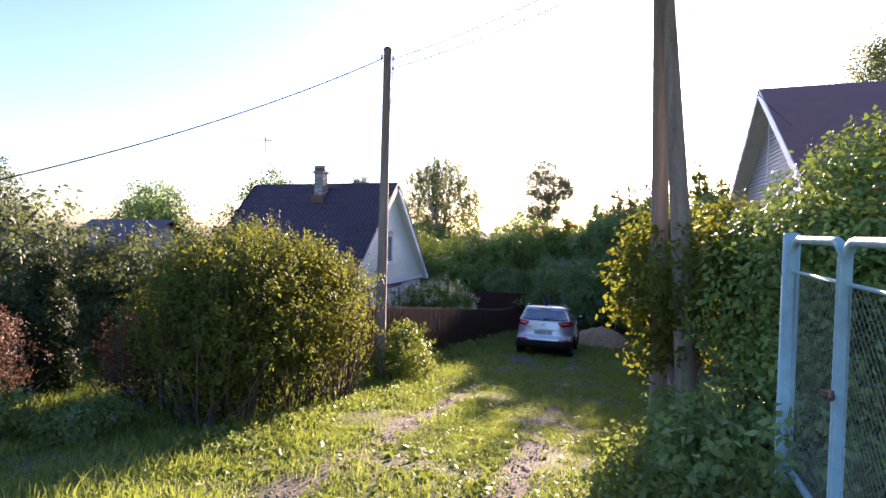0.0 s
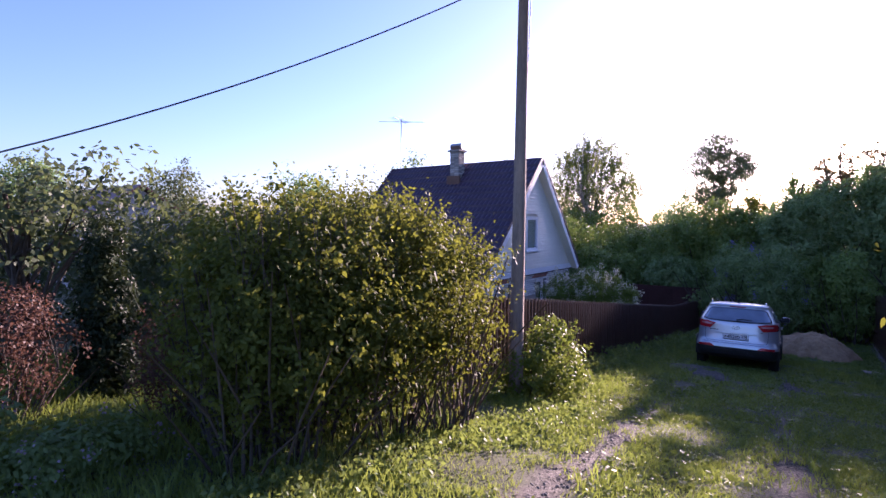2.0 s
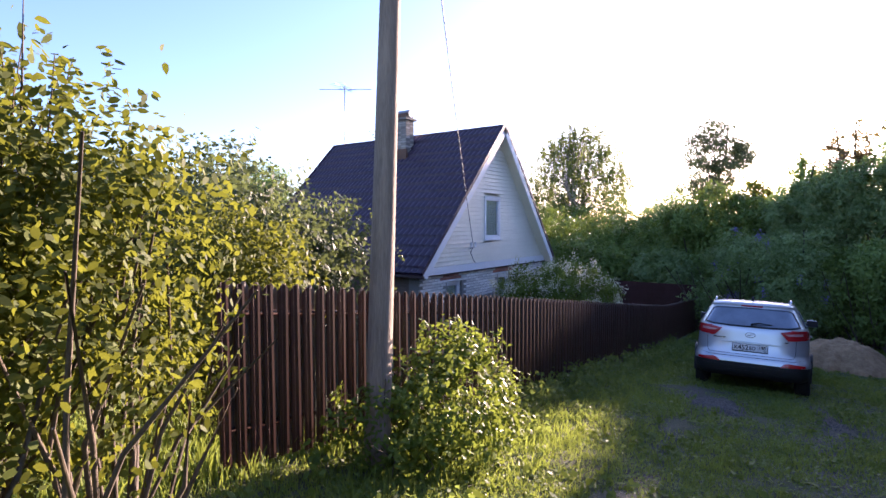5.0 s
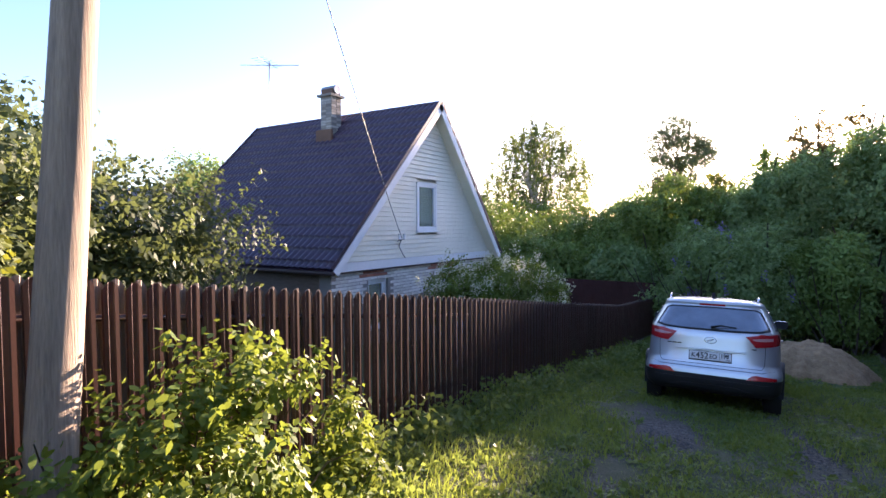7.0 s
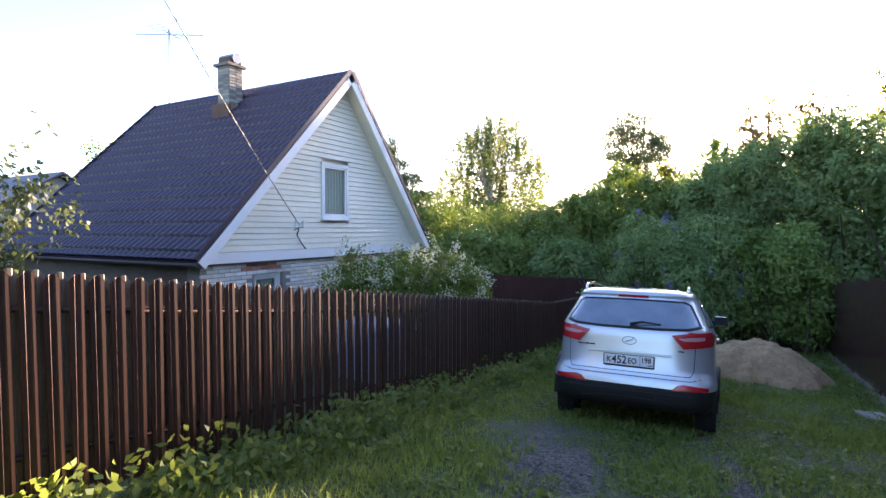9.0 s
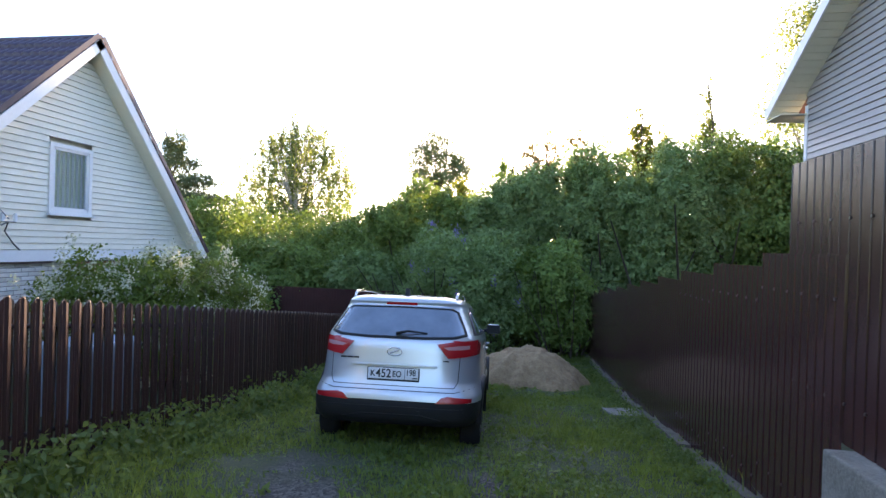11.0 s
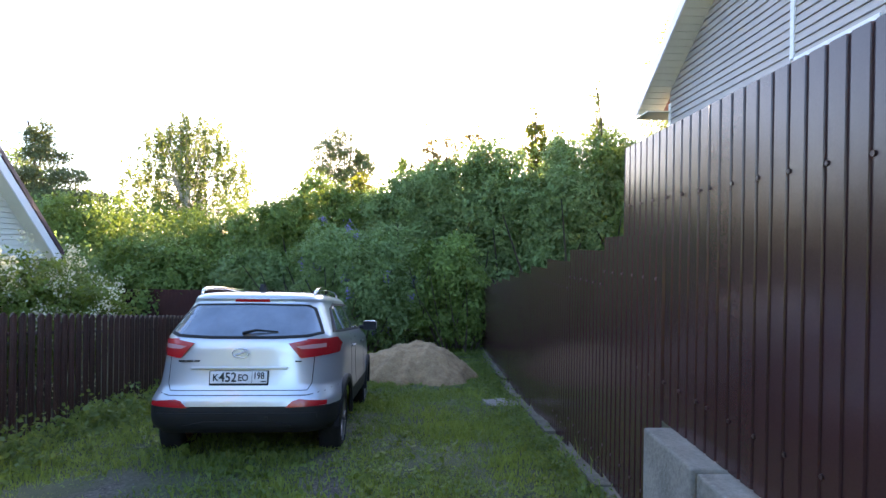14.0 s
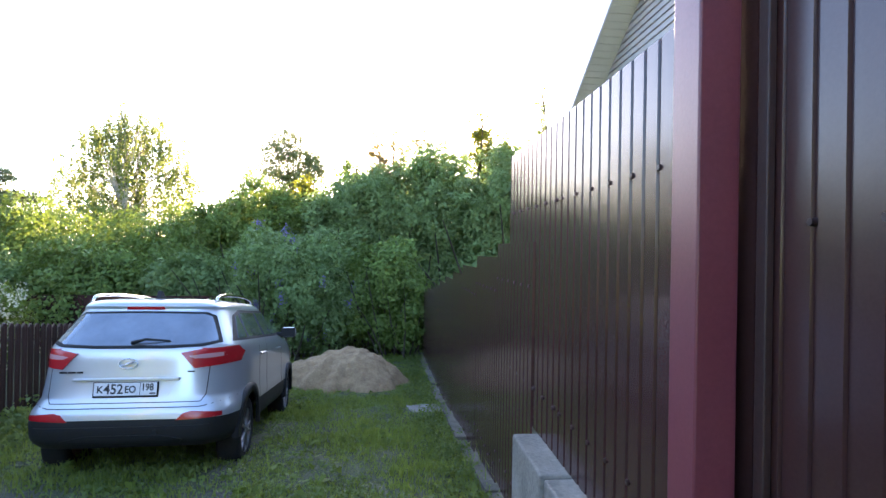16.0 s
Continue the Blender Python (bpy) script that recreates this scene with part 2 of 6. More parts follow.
def add_tube(bm, points, radii, sides=8, caps=True):
    """A tube along points with a radius at each point."""
    rings = []
    pts = [Vector(p) for p in points]
    for i, p in enumerate(pts):
        d = (pts[min(i + 1, len(pts) - 1)] - pts[max(i - 1, 0)]).normalized()
        u = d.cross(Vector((0, 0, 1)) if abs(d.z) < 0.9 else Vector((1, 0, 0))).normalized()
        w = d.cross(u)
        r = radii[i] if isinstance(radii, (list, tuple)) else radii
        rings.append([bm.verts.new(p + r * (math.cos(2 * math.pi * k / sides) * u + math.sin(2 * math.pi * k / sides) * w)) for k in range(sides)])
    for a, b in zip(rings, rings[1:]):
        for k in range(sides):
            bm.faces.new((a[k], a[(k + 1) % sides], b[(k + 1) % sides], b[k])).smooth = True
    if caps:
        bm.faces.new(rings[0])
        bm.faces.new(list(reversed(rings[-1])))


def tube(points, radii, sides=8):
    bm = bmesh.new()
    add_tube(bm, points, radii, sides)
    return bm


def prism(outline, axis, a, b):
    """A flat outline of (u, v) pushed from a to b along an axis: x (u=y, v=z), y (u=x, v=z) or z (u=x, v=y)."""
    bm = bmesh.new()
    put = {"x": lambda u, v, w: (w, u, v), "y": lambda u, v, w: (u, w, v), "z": lambda u, v, w: (u, v, w)}[axis]
    lo = [bm.verts.new(put(u, v, a)) for u, v in outline]
    hi = [bm.verts.new(put(u, v, b)) for u, v in outline]
    bm.faces.new(lo)
    bm.faces.new(list(reversed(hi)))
    n = len(outline)
    for i in range(n):
        bm.faces.new((lo[i], hi[i], hi[(i + 1) % n], lo[(i + 1) % n]))
    bmesh.ops.recalc_face_normals(bm, faces=bm.faces)
    return bm


def raw_mesh(name, verts, quads):
    me = bpy.data.meshes.new(name)
    n, k = len(verts), quads.shape[1]
    me.vertices.add(n)
    me.vertices.foreach_set("co", np.ascontiguousarray(verts, np.float32).ravel())
    me.loops.add(quads.size)
    me.loops.foreach_set("vertex_index", np.ascontiguousarray(quads, np.int32).ravel())
    me.polygons.add(len(quads))
    me.polygons.foreach_set("loop_start", np.arange(0, quads.size, k, dtype=np.int32))
    me.update(calc_edges=True)
    return me


def unit(v):
    return v / np.maximum(np.linalg.norm(v, axis=1, keepdims=True), 1e-6)


def leaf_mesh(name, pos, size, rng, long=1.7, droop=0.3, spread=0.5, face=None, oval=False):
    """One leaf at each place: a folded blade with a pointed tip, hanging a little; face gives the way a clump of leaves looks."""
    n = len(pos)
    d = unit(rng.normal(size=(n, 3)) + np.array([0, 0, -droop]))
    if face is None:
        s = unit(np.cross(d, rng.normal(size=(n, 3))))
    else:
        nr = unit(face + 0.45 * rng.normal(size=(n, 3)))
        d = unit(d - nr * (d * nr).sum(1, keepdims=True))
        s = np.cross(nr, d)
    up = np.cross(s, d)
    L = (size * (1 - spread / 2 + spread * rng.random(n)))[:, None]
    w = L / long / 2
    base, tip = pos, pos + d * L - np.array([0, 0, 1]) * L * 0.15
    if oval:
        lift = up * w * 0.3
        p1, p2 = pos + d * L * 0.28 + lift, pos + d * L * 0.66 + lift * 0.8 - np.array([0, 0, 1]) * L * 0.05
        verts = np.stack([base, p1 - s * w * 0.88, p2 - s * w * 0.82, tip, p2 + s * w * 0.82, p1 + s * w * 0.88], 1).reshape(-1, 3)
        return raw_mesh(name, verts, np.arange(n * 6).reshape(n, 6))
    mid = pos + d * L * 0.45
    left, right = mid + s * w + up * w * 0.35, mid - s * w + up * w * 0.35
    verts = np.stack([base, right, tip, left], 1).reshape(-1, 3)
    return raw_mesh(name, verts, np.arange(n * 4).reshape(n, 4))


def crown_points(blobs, clusters, per, spread, rng, shell=0.55, hang=0.0, twig=0.0):
    """Leaf places: clusters near the skin of some ellipsoids (x, y, z, rx, ry, rz), each a loose clump, and the way each leaf faces."""
    bl = np.array(blobs, float)
    vol = bl[:, 3] * bl[:, 4] * bl[:, 5]
    pick = rng.choice(len(bl), clusters, p=(vol ** 0.8) / (vol ** 0.8).sum())
    d = unit(rng.normal(size=(clusters, 3)))
    r = np.minimum((shell + (1.05 - shell) * rng.random(clusters) ** 0.7) * (1 + 0.13 * rng.normal(size=clusters)), 1.22)
    c = bl[pick, :3] + d * r[:, None] * bl[pick, 3:]
    face = unit(d + np.array([0, 0, 0.45]) + 0.45 * rng.normal(size=(clusters, 3)))
    off = rng.normal(size=(clusters, per, 3)) * spread
    off -= face[:, None, :] * (off * face[:, None, :]).sum(2, keepdims=True) * 0.5
    if twig:
        way = unit(d + 0.6 * rng.normal(size=(clusters, 3)) + np.array([0, 0, 0.5])) * (twig * (0.5 + rng.random((clusters, 1))))
        off = off * 0.4 + way[:, None, :] * (rng.random((clusters, per, 1)) - 0.4)
    if hang:
        off[:, :, 2] = -hang * rng.random((clusters, per)) * (0.4 + rng.random((clusters, 1)))
    return c, (c[:, None, :] + off).reshape(-1, 3), np.repeat(face, per, 0)


def plant(name, label, category, x, y, z, blobs, clusters, per, spread, leaf, material, seed, trunk=None, bark=None, shell=0.55, hang=0.0,
          limbs=18, stems=0, stem_h=1.0, stem_r=0.012, stem_spread=0.4, crown="crown", blossom=None, group="", long=1.7, twig=0.0, skirt=0.0, oval=False):
    """A tree or shrub: a tapered trunk with limbs, or many thin stems, and a crown of separate leaves."""
    rng = np.random.default_rng(seed)
    t = thing(name, label, category, pose(x, y, z), group)
    c, p, face = crown_points(blobs, clusters, per, spread, rng, shell, hang, twig)
    keep = p[:, 2] > 0.03 + skirt * rng.random(len(p))
    mesh_object(crown, leaf_mesh(crown, p[keep], leaf, rng, long, face=face[keep], oval=oval), material, t)
    bm = bmesh.new()
    if trunk:
        h, r = trunk
        lean = rng.normal(size=2) * 0.04
        pts = [Vector((lean[0] * k * h / 6 + 0.02 * h * math.sin(k * 1.7 + seed), lean[1] * k * h / 6, -0.25 + (h + 0.25) * k / 6)) for k in range(7)]
        add_tube(bm, pts, [r * (1.25 if k == 0 else 1 - 0.72 * k / 6) for k in range(7)], 8)
        for i in range(min(limbs, clusters)):
            e = Vector(c[rng.integers(clusters)])
            k = 1 + rng.random() * 4
            s = pts[int(k)].lerp(pts[int(k) + 1], k % 1)
            if e.z < s.z - 0.2:
                continue
            mid = s.lerp(e, 0.5) + Vector((0, 0, 0.08 * (e - s).length))
            add_tube(bm, [s, mid, e], [r * 0.38, r * 0.2, r * 0.06], 5)
    for i in range(stems):
        a, q = rng.random() * 6.283, stem_spread * math.sqrt(rng.random())
        b = Vector((blobs[0][0] + (blobs[0][3]) * q * math.cos(a), blobs[0][1] + blobs[0][4] * q * math.sin(a), -0.1))
        if len(blobs) > 1:
            o = blobs[rng.integers(len(blobs))]
            b = Vector((o[0] + o[3] * q * math.cos(a), o[1] + o[4] * q * math.sin(a), -0.1))
        a += rng.normal() * 0.7
        k = (0.1 + 0.5 * rng.random()) * stem_h
        e = b + Vector((math.cos(a) * k, math.sin(a) * k, stem_h * (0.5 + 0.6 * rng.random())))
        mid = b.lerp(e, 0.5) + Vector((rng.normal() * 0.09, rng.normal() * 0.09, 0.1))
        add_tube(bm, [b, mid, e], [stem_r * (0.6 + 0.8 * rng.random()), stem_r * 0.8, stem_r * 0.35], 5)
    if len(bm.verts):
        part("trunk" if trunk else "branchwork", bm, bark or BARK, t, smooth=True)
    else:
        bm.free()
    if blossom:
        mat, count, bper, bspread, bsize = blossom
        bc = c[rng.choice(clusters, count)] + rng.normal(size=(count, 3)) * 0.05
        ctr = np.array([b[:3] for b in blobs]).mean(0)
        bc = bc + unit(bc - ctr) * 0.2
        bp = (bc[:, None, :] + rng.normal(size=(count, bper, 3)) * np.array([bspread, bspread, bspread * 1.7])).reshape(-1, 3)
        mesh_object("blossom", leaf_mesh("blossom", bp, bsize, rng, 1.1, 0.0), mat, t, "")
    return t


# ---- ground ----
GY = [-400, -30, -5, -0.5, 4.4, 7.25, 9.9, 11, 15, 16, 20, 30, 45, 80, 900]
GZ = [3.0, 2.6, 0.95, 0.45, -0.3, -0.78, -1.18, -1.34, -1.77, -1.9, -2.4, -3.1, -3.6, -4.0, -4.0]


def ground_z(x, y):
    z = np.interp(y, GY, GZ)
    bank = np.clip((np.asarray(x) - 0.55) / 0.7, 0, 1) * np.clip((8.5 - np.asarray(y)) / 2.5, 0, 1) * 0.38
    side = -np.clip((-3.3 - np.asarray(x)) / 2.5, 0, 1) * np.clip((7.0 - np.asarray(y)) / 2.0, 0, 1) * 0.12
    return z + bank + side


def ground_at(x, y):
    return float(ground_z(x, y))


def lane_centre(y):
    return -1.25 - 0.062 * (y - 3.5)


def ground_material():
    """Short turf worn through to gravel and earth in two wheel tracks."""
    m, nt, b = nodes_of("turf_and_gravel")
    v = coords(nt)
    att = nt.nodes.new("ShaderNodeAttribute")
    att.attribute_name = "bare"
    n1 = add(nt, "ShaderNodeTexNoise", Scale=2.2, Detail=6.0, Roughness=0.65)
    n2 = add(nt, "ShaderNodeTexNoise", Scale=55.0, Detail=6.0, Roughness=0.7)
    n3 = add(nt, "ShaderNodeTexVoronoi", Scale=45.0)
    for n in (n1, n2, n3):
        nt.links.new(v, n.inputs["Vector"])
    turf = ramp(nt, n2.outputs[0], [(0.3, (0.036, 0.045, 0.018)), (0.7, (0.11, 0.12, 0.05))])
    earth = ramp(nt, n3.outputs["Color"], [(0.15, (0.045, 0.037, 0.028)), (0.55, (0.105, 0.088, 0.068)), (0.95, (0.2, 0.175, 0.14))])
    s = nt.nodes.new("ShaderNodeMath")
    s.operation = "ADD"
    nt.links.new(att.outputs["Fac"], s.inputs[0])
    nt.links.new(n1.outputs[0], s.inputs[1])
    f = nt.nodes.new("ShaderNodeMapRange")
    f.inputs["From Min"].default_value, f.inputs["From Max"].default_value = 0.7, 1.05
    nt.links.new(s.outputs[0], f.inputs[0])
    mix = nt.nodes.new("ShaderNodeMixRGB")
    nt.links.new(f.outputs[0], mix.inputs[0])
    nt.links.new(turf, mix.inputs[1])
    nt.links.new(earth, mix.inputs[2])
    nt.links.new(mix.outputs[0], b.inputs["Base Color"])
    b.inputs["Roughness"].default_value = 0.95
    bumped(nt, b, n2.outputs[0], 0.8, 0.02)
    return m


def uneven(x, y, seed, size=0.7):
    """Smooth patchiness of the turf, about 0 to 1."""
    rng = np.random.default_rng(seed)
    v = 0
    for k in range(9):
        a, f, p = rng.random() * 6.283, (0.6 + 1.8 * k / 4) * 2.2 / size, rng.random() * 6.283
        v = v + np.sin((x * math.cos(a) + y * math.sin(a)) * f + p + np.sin(y * f * 0.4 + p) * 0.8) / (1 + 0.25 * k)
    return np.clip(0.5 + v / 6.0, 0, 1)


def bare_amount(x, y):
    """How worn the lane is: two wheel tracks and a gravel patch behind the car."""
    c = lane_centre(y)
    tr = np.exp(-((x - c + 0.82) / 0.28) ** 2) + np.exp(-((x - c - 0.8) / 0.3) ** 2)
    tr = tr * np.clip((y + 6) / 4, 0, 1) * np.clip((19 - y) / 3, 0, 1)
    patch = 1.5 * np.exp(-((x + 2.25) / 0.42) ** 2 - ((y - 14.2) / 0.85) ** 2) + 0.9 * np.exp(-((x + 0.75) / 0.3) ** 2 - ((y - 14.3) / 0.8) ** 2)
    patch = patch + 0.75 * np.exp(-((x + 0.55) / 0.3) ** 2 - ((y - 18.0) / 1.6) ** 2) + 0.7 * np.exp(-((x - 0.1) / 0.2) ** 2 - ((y - 16.3) / 0.25) ** 2)
    tr = tr * np.interp(y, [6, 10], [1.15, 0.72])
    return np.clip((0.5 * tr + 0.45 * patch) * (0.75 + 0.5 * uneven(x, y, 5)), 0, 1)


def build_ground():
    xs = np.concatenate([[-1500, -400, -150, -80], np.arange(-45, -7, 1.0), np.arange(-7, 2.4, 0.11), np.arange(2.4, 45, 1.2), [80, 150, 400, 1500]])
    ys = np.concatenate([[-400, -100, -30, -15], np.arange(-8, 0, 0.8), np.arange(0, 24, 0.12), np.arange(24, 60, 1.0), [80, 150, 400, 1800]])
    X, Y = np.meshgrid(xs, ys, indexing="ij")
    Z = ground_z(X, Y)
    bare = bare_amount(X, Y)
    rng = np.random.default_rng(3)
    near = (X > -7) & (X < 2.4) & (Y > 0) & (Y < 24)
    low = sum(np.sin(X * a + Y * b + c) * d for a, b, c, d in ((2.1, 1.3, 0.4, 0.012), (-1.4, 2.7, 1.1, 0.012), (5.3, -3.9, 2.0, 0.006), (7.7, 6.1, 0.3, 0.004)))
    Z = Z + near * (low - 0.035 * bare + rng.normal(size=X.shape) * 0.004)
    n, k = X.shape
    idx = np.arange(n * k).reshape(n, k)
    quads = np.stack([idx[:-1, :-1], idx[1:, :-1], idx[1:, 1:], idx[:-1, 1:]], -1).reshape(-1, 4)
    me = raw_mesh("ground", np.stack([X, Y, Z], -1).reshape(-1, 3), quads)
    me.polygons.foreach_set("use_smooth", [True] * len(me.polygons))
    a = me.attributes.new("bare", "FLOAT", "POINT")
    a.data.foreach_set("value", bare.ravel().astype(np.float32))
    ob = mesh_object("ground", me, ground_material())
    return tagged(ob, "grassy lane with two worn gravel wheel tracks", "ground", kind="structure")


build_ground()


def blades(name, label, n, area, height, width, material, seed, keep=None):
    """Grass: bent blades of two quads each, thinner where the lane is worn."""
    rng = np.random.default_rng(seed)
    x0, x1, y0, y1 = area
    x, y = x0 + (x1 - x0) * rng.random(n), y0 + (y1 - y0) * rng.random(n)
    if keep is not None:
        k = keep(x, y, rng)
        x, y = x[k], y[k]
    n = len(x)
    tuft = 0.45 + 1.1 * uneven(x, y, 7, 0.45)
    p = np.stack([x, y, ground_z(x, y) - 0.012], -1)
    h = height * (0.4 + 0.9 * rng.random(n)) * tuft
    a = rng.random(n) * 6.283
    side = np.stack([np.cos(a), np.sin(a), np.zeros(n)], -1) * (width * (0.6 + 0.8 * rng.random(n)))[:, None]
    b = rng.random(n) * 6.283
    lean = np.stack([np.cos(b), np.sin(b), np.zeros(n)], -1) * (h * (0.15 + 0.55 * rng.random(n)))[:, None]
    up = np.array([0, 0, 1.0])
    mid, tip = p + lean * 0.35 + up * h[:, None] * 0.6, p + lean + up * h[:, None]
    verts = np.stack([p - side, p + side, mid + side * 0.7, mid - side * 0.7, tip + side * 0.12, tip - side * 0.12], 1).reshape(-1, 3)
    base = np.arange(n)[:, None] * 6
    quads = np.concatenate([base + np.array([0, 1, 2, 3]), base + np.array([3, 2, 4, 5])], 0)
    ob = mesh_object(name, raw_mesh(name, verts, quads), material)
    return tagged(ob, label, "grass", kind="stuff")


def turf(x, y, rng):
    return rng.random(len(x)) > 1.3 * bare_amount(x, y) + 0.75 * (1 - uneven(x, y, 9, 0.5)) - 0.1


blades("short_grass", "short green lane turf mixed with clover", 230000, (-4.6, 1.0, -0.5, 11.5), 0.055, 0.005, GRASS, 11, turf)
blades("short_grass", "short green turf around the parked car", 200000, (-4.6, 1.0, 11.5, 26.0), 0.055, 0.0065, GRASS, 12, turf)


def verge(x, y, rng):
    left = (x < -2.75 - 0.05 * y + 0.3 * np.sin(y * 2)) | ((y > 8) & (x < -3.75))
    right = (x > 0.35) & (y < 11.5)
    patch = (np.sin(x * 3.1 + 1) * np.sin(y * 2.3) > 0.55) & (rng.random(len(x)) < 0.25)
    return (left | right | patch) & (rng.random(len(x)) < 0.9)


blades("verge_grass", "taller bright green grass along the lane edges", 60000, (-4.9, 1.6, -0.3, 22.0), 0.14, 0.005, GRASS, 13, verge)
blades("garden_grass", "rough uncut garden grass behind the hedge", 40000, (-10.0, -4.6, 1.5, 9.0), 0.16, 0.007, GRASS, 14)


def clover():
    rng = np.random.default_rng(15)
    n = 150000
    x, y = -4.5 + 5.5 * rng.random(n), -0.3 + 24 * rng.random(n)
    k = turf(x, y, rng) & (uneven(x, y, 16, 0.8) + 0.3 * rng.random(n) > 0.52)
    p = np.stack([x[k], y[k], ground_z(x[k], y[k]) + 0.012 + 0.04 * rng.random(k.sum()) * uneven(x[k], y[k], 7, 0.45)], -1)
    face = np.tile(np.array([0.0, 0.0, 1.0]), (len(p), 1))
    ob = mesh_object("clover", leaf_mesh("clover", p, 0.034, rng, 1.2, -0.1, 0.9, face), LEAF_WEED)
    tagged(ob, "low broad clover leaves in the turf", "clover", kind="stuff")


clover()


def plantain():
    """Flat rosettes of broad leaves scattered in the turf."""
    rng = np.random.default_rng(17)
    n, per = 1500, 9
    x, y = -4.4 + 5.3 * rng.random(n), 0.5 + 22 * rng.random(n)
    k = (bare_amount(x, y) < 0.5) & (uneven(x, y, 18, 1.2) > 0.45)
    c = np.stack([x[k], y[k], ground_z(x[k], y[k]) + 0.02], -1)
    p = (c[:, None, :] + rng.normal(size=(len(c), per, 3)) * np.array([0.03, 0.03, 0.012])).reshape(-1, 3)
    face = np.tile(np.array([0.0, 0.0, 0.8]), (len(p), 1))
    ob = mesh_object("plantain", leaf_mesh("plantain", p, 0.085, rng, 1.9, 0.0, 0.8, face), LEAF_LIGHT)
    tagged(ob, "flat plantain and dandelion rosettes in the turf", "weeds", kind="stuff")


plantain()


def gravel():
    """Loose crushed stone where the turf is worn through: squashed eight-faced chips."""
    rng = np.random.default_rng(19)
    n = 90000
    x, y = -4.2 + 5.0 * rng.random(n), 0.3 + 20 * rng.random(n)
    k = bare_amount(x, y) > 0.3 + 0.55 * rng.random(n)
    x, y = x[k], y[k]
    n = len(x)
    c = np.stack([x, y, ground_z(x, y) - 0.025 * bare_amount(x, y)], -1)
    r = (0.006 + 0.014 * rng.random(n) ** 2.2)[:, None]
    ax = np.array([[1, 0, 0], [0, 1, 0], [-1, 0, 0], [0, -1, 0], [0, 0, 0.7], [0, 0, -0.7]], float)
    a = rng.random(n) * 6.283
    v = ax[None, :, :] * r[:, None, :] * (0.7 + 0.6 * rng.random((n, 6, 1)))
    vx = v[:, :, 0] * np.cos(a)[:, None] - v[:, :, 1] * np.sin(a)[:, None]
    vy = v[:, :, 0] * np.sin(a)[:, None] + v[:, :, 1] * np.cos(a)[:, None]
    V = c[:, None, :] + np.stack([vx, vy, v[:, :, 2]], -1)
    tri = np.array([[0, 1, 4], [1, 2, 4], [2, 3, 4], [3, 0, 4], [1, 0, 5], [2, 1, 5], [3, 2, 5], [0, 3, 5]])
    q = (np.arange(n)[:, None, None] * 6 + tri[None]).reshape(-1, 3)
    ob = mesh_object("gravel", raw_mesh("gravel", V.reshape(-1, 3), q), STONE)
    tagged(ob, "loose blue-grey crushed stone in the worn tracks", "gravel", kind="stuff")


gravel()


# ---- the neighbour's house with the steep roof ----
HX, GX = -9.2, -8.9           # wall face and roof edge
APEX, EAVE_L, EAVE_R = (19.67, 3.91), (15.6, -0.235), (23.25, -0.235)
BACK = -16.16


def roof_slope(name, eave, house, material):
    """A metal-tile slope: waves along the ridge and a small step at each course."""
    (ya, za), (ye, ze) = APEX, eave
    run = Vector((ye - ya, ze - za))
    length = run.length
    d = run.normalized()
    nrm = Vector((-d.y, d.x)) if d.x < 0 else Vector((d.y, -d.x))
    if nrm.y < 0:
        nrm = -nrm
    xs = np.arange(BACK, GX + 0.001, 0.0225)
    courses, verts = int(length / 0.35), []
    rows = []
    for c in range(courses + 1):
        s0, s1 = c * 0.35, min((c + 1) * 0.35, length)
        rows += [(s0 + 0.001, 0.0), (s0 + 0.14, 0.016), (s1 - 0.02, 0.05), (s1, 0.046)]
    for s, lift in rows:
        w = 0.04 * (np.abs(np.sin(np.pi * xs / 0.183)) ** 0.9) + lift + 0.012
        verts.append(np.stack([xs, ya + d.x * s + nrm.x * w, za + d.y * s + nrm.y * w], -1))
    V = np.array(verts)
    n, k = V.shape[:2]
    idx = np.arange(n * k).reshape(n, k)
    q = np.stack([idx[:-1, :-1], idx[1:, :-1], idx[1:, 1:], idx[:-1, 1:]], -1).reshape(-1, 4)
    ob = mesh_object(name, raw_mesh(name, V.reshape(-1, 3), q), material, house)
    deck = prism([(ya, za), (ye, ze), (ye - nrm.x * 0.1, ze - nrm.y * 0.1 + 0.0), (ya, za - 0.14)], "x", BACK + 0.02, GX - 0.02)
    part("roof_deck", deck, ROOF, house)
    return ob


def gable_y(z, inset=0.0):
    f = (APEX[1] - z) / (APEX[1] - EAVE_L[1])
    return APEX[0] + (EAVE_L[0] - APEX[0]) * f + inset, APEX[0] + (EAVE_R[0] - APEX[0]) * f - inset


def board_outline(z0, z1, inset):
    a0, b0 = gable_y(z0, inset)
    a1, b1 = gable_y(z1, inset)
    return [(a0, z0), (b0, z0), (b1, z1), (a1, z1)]


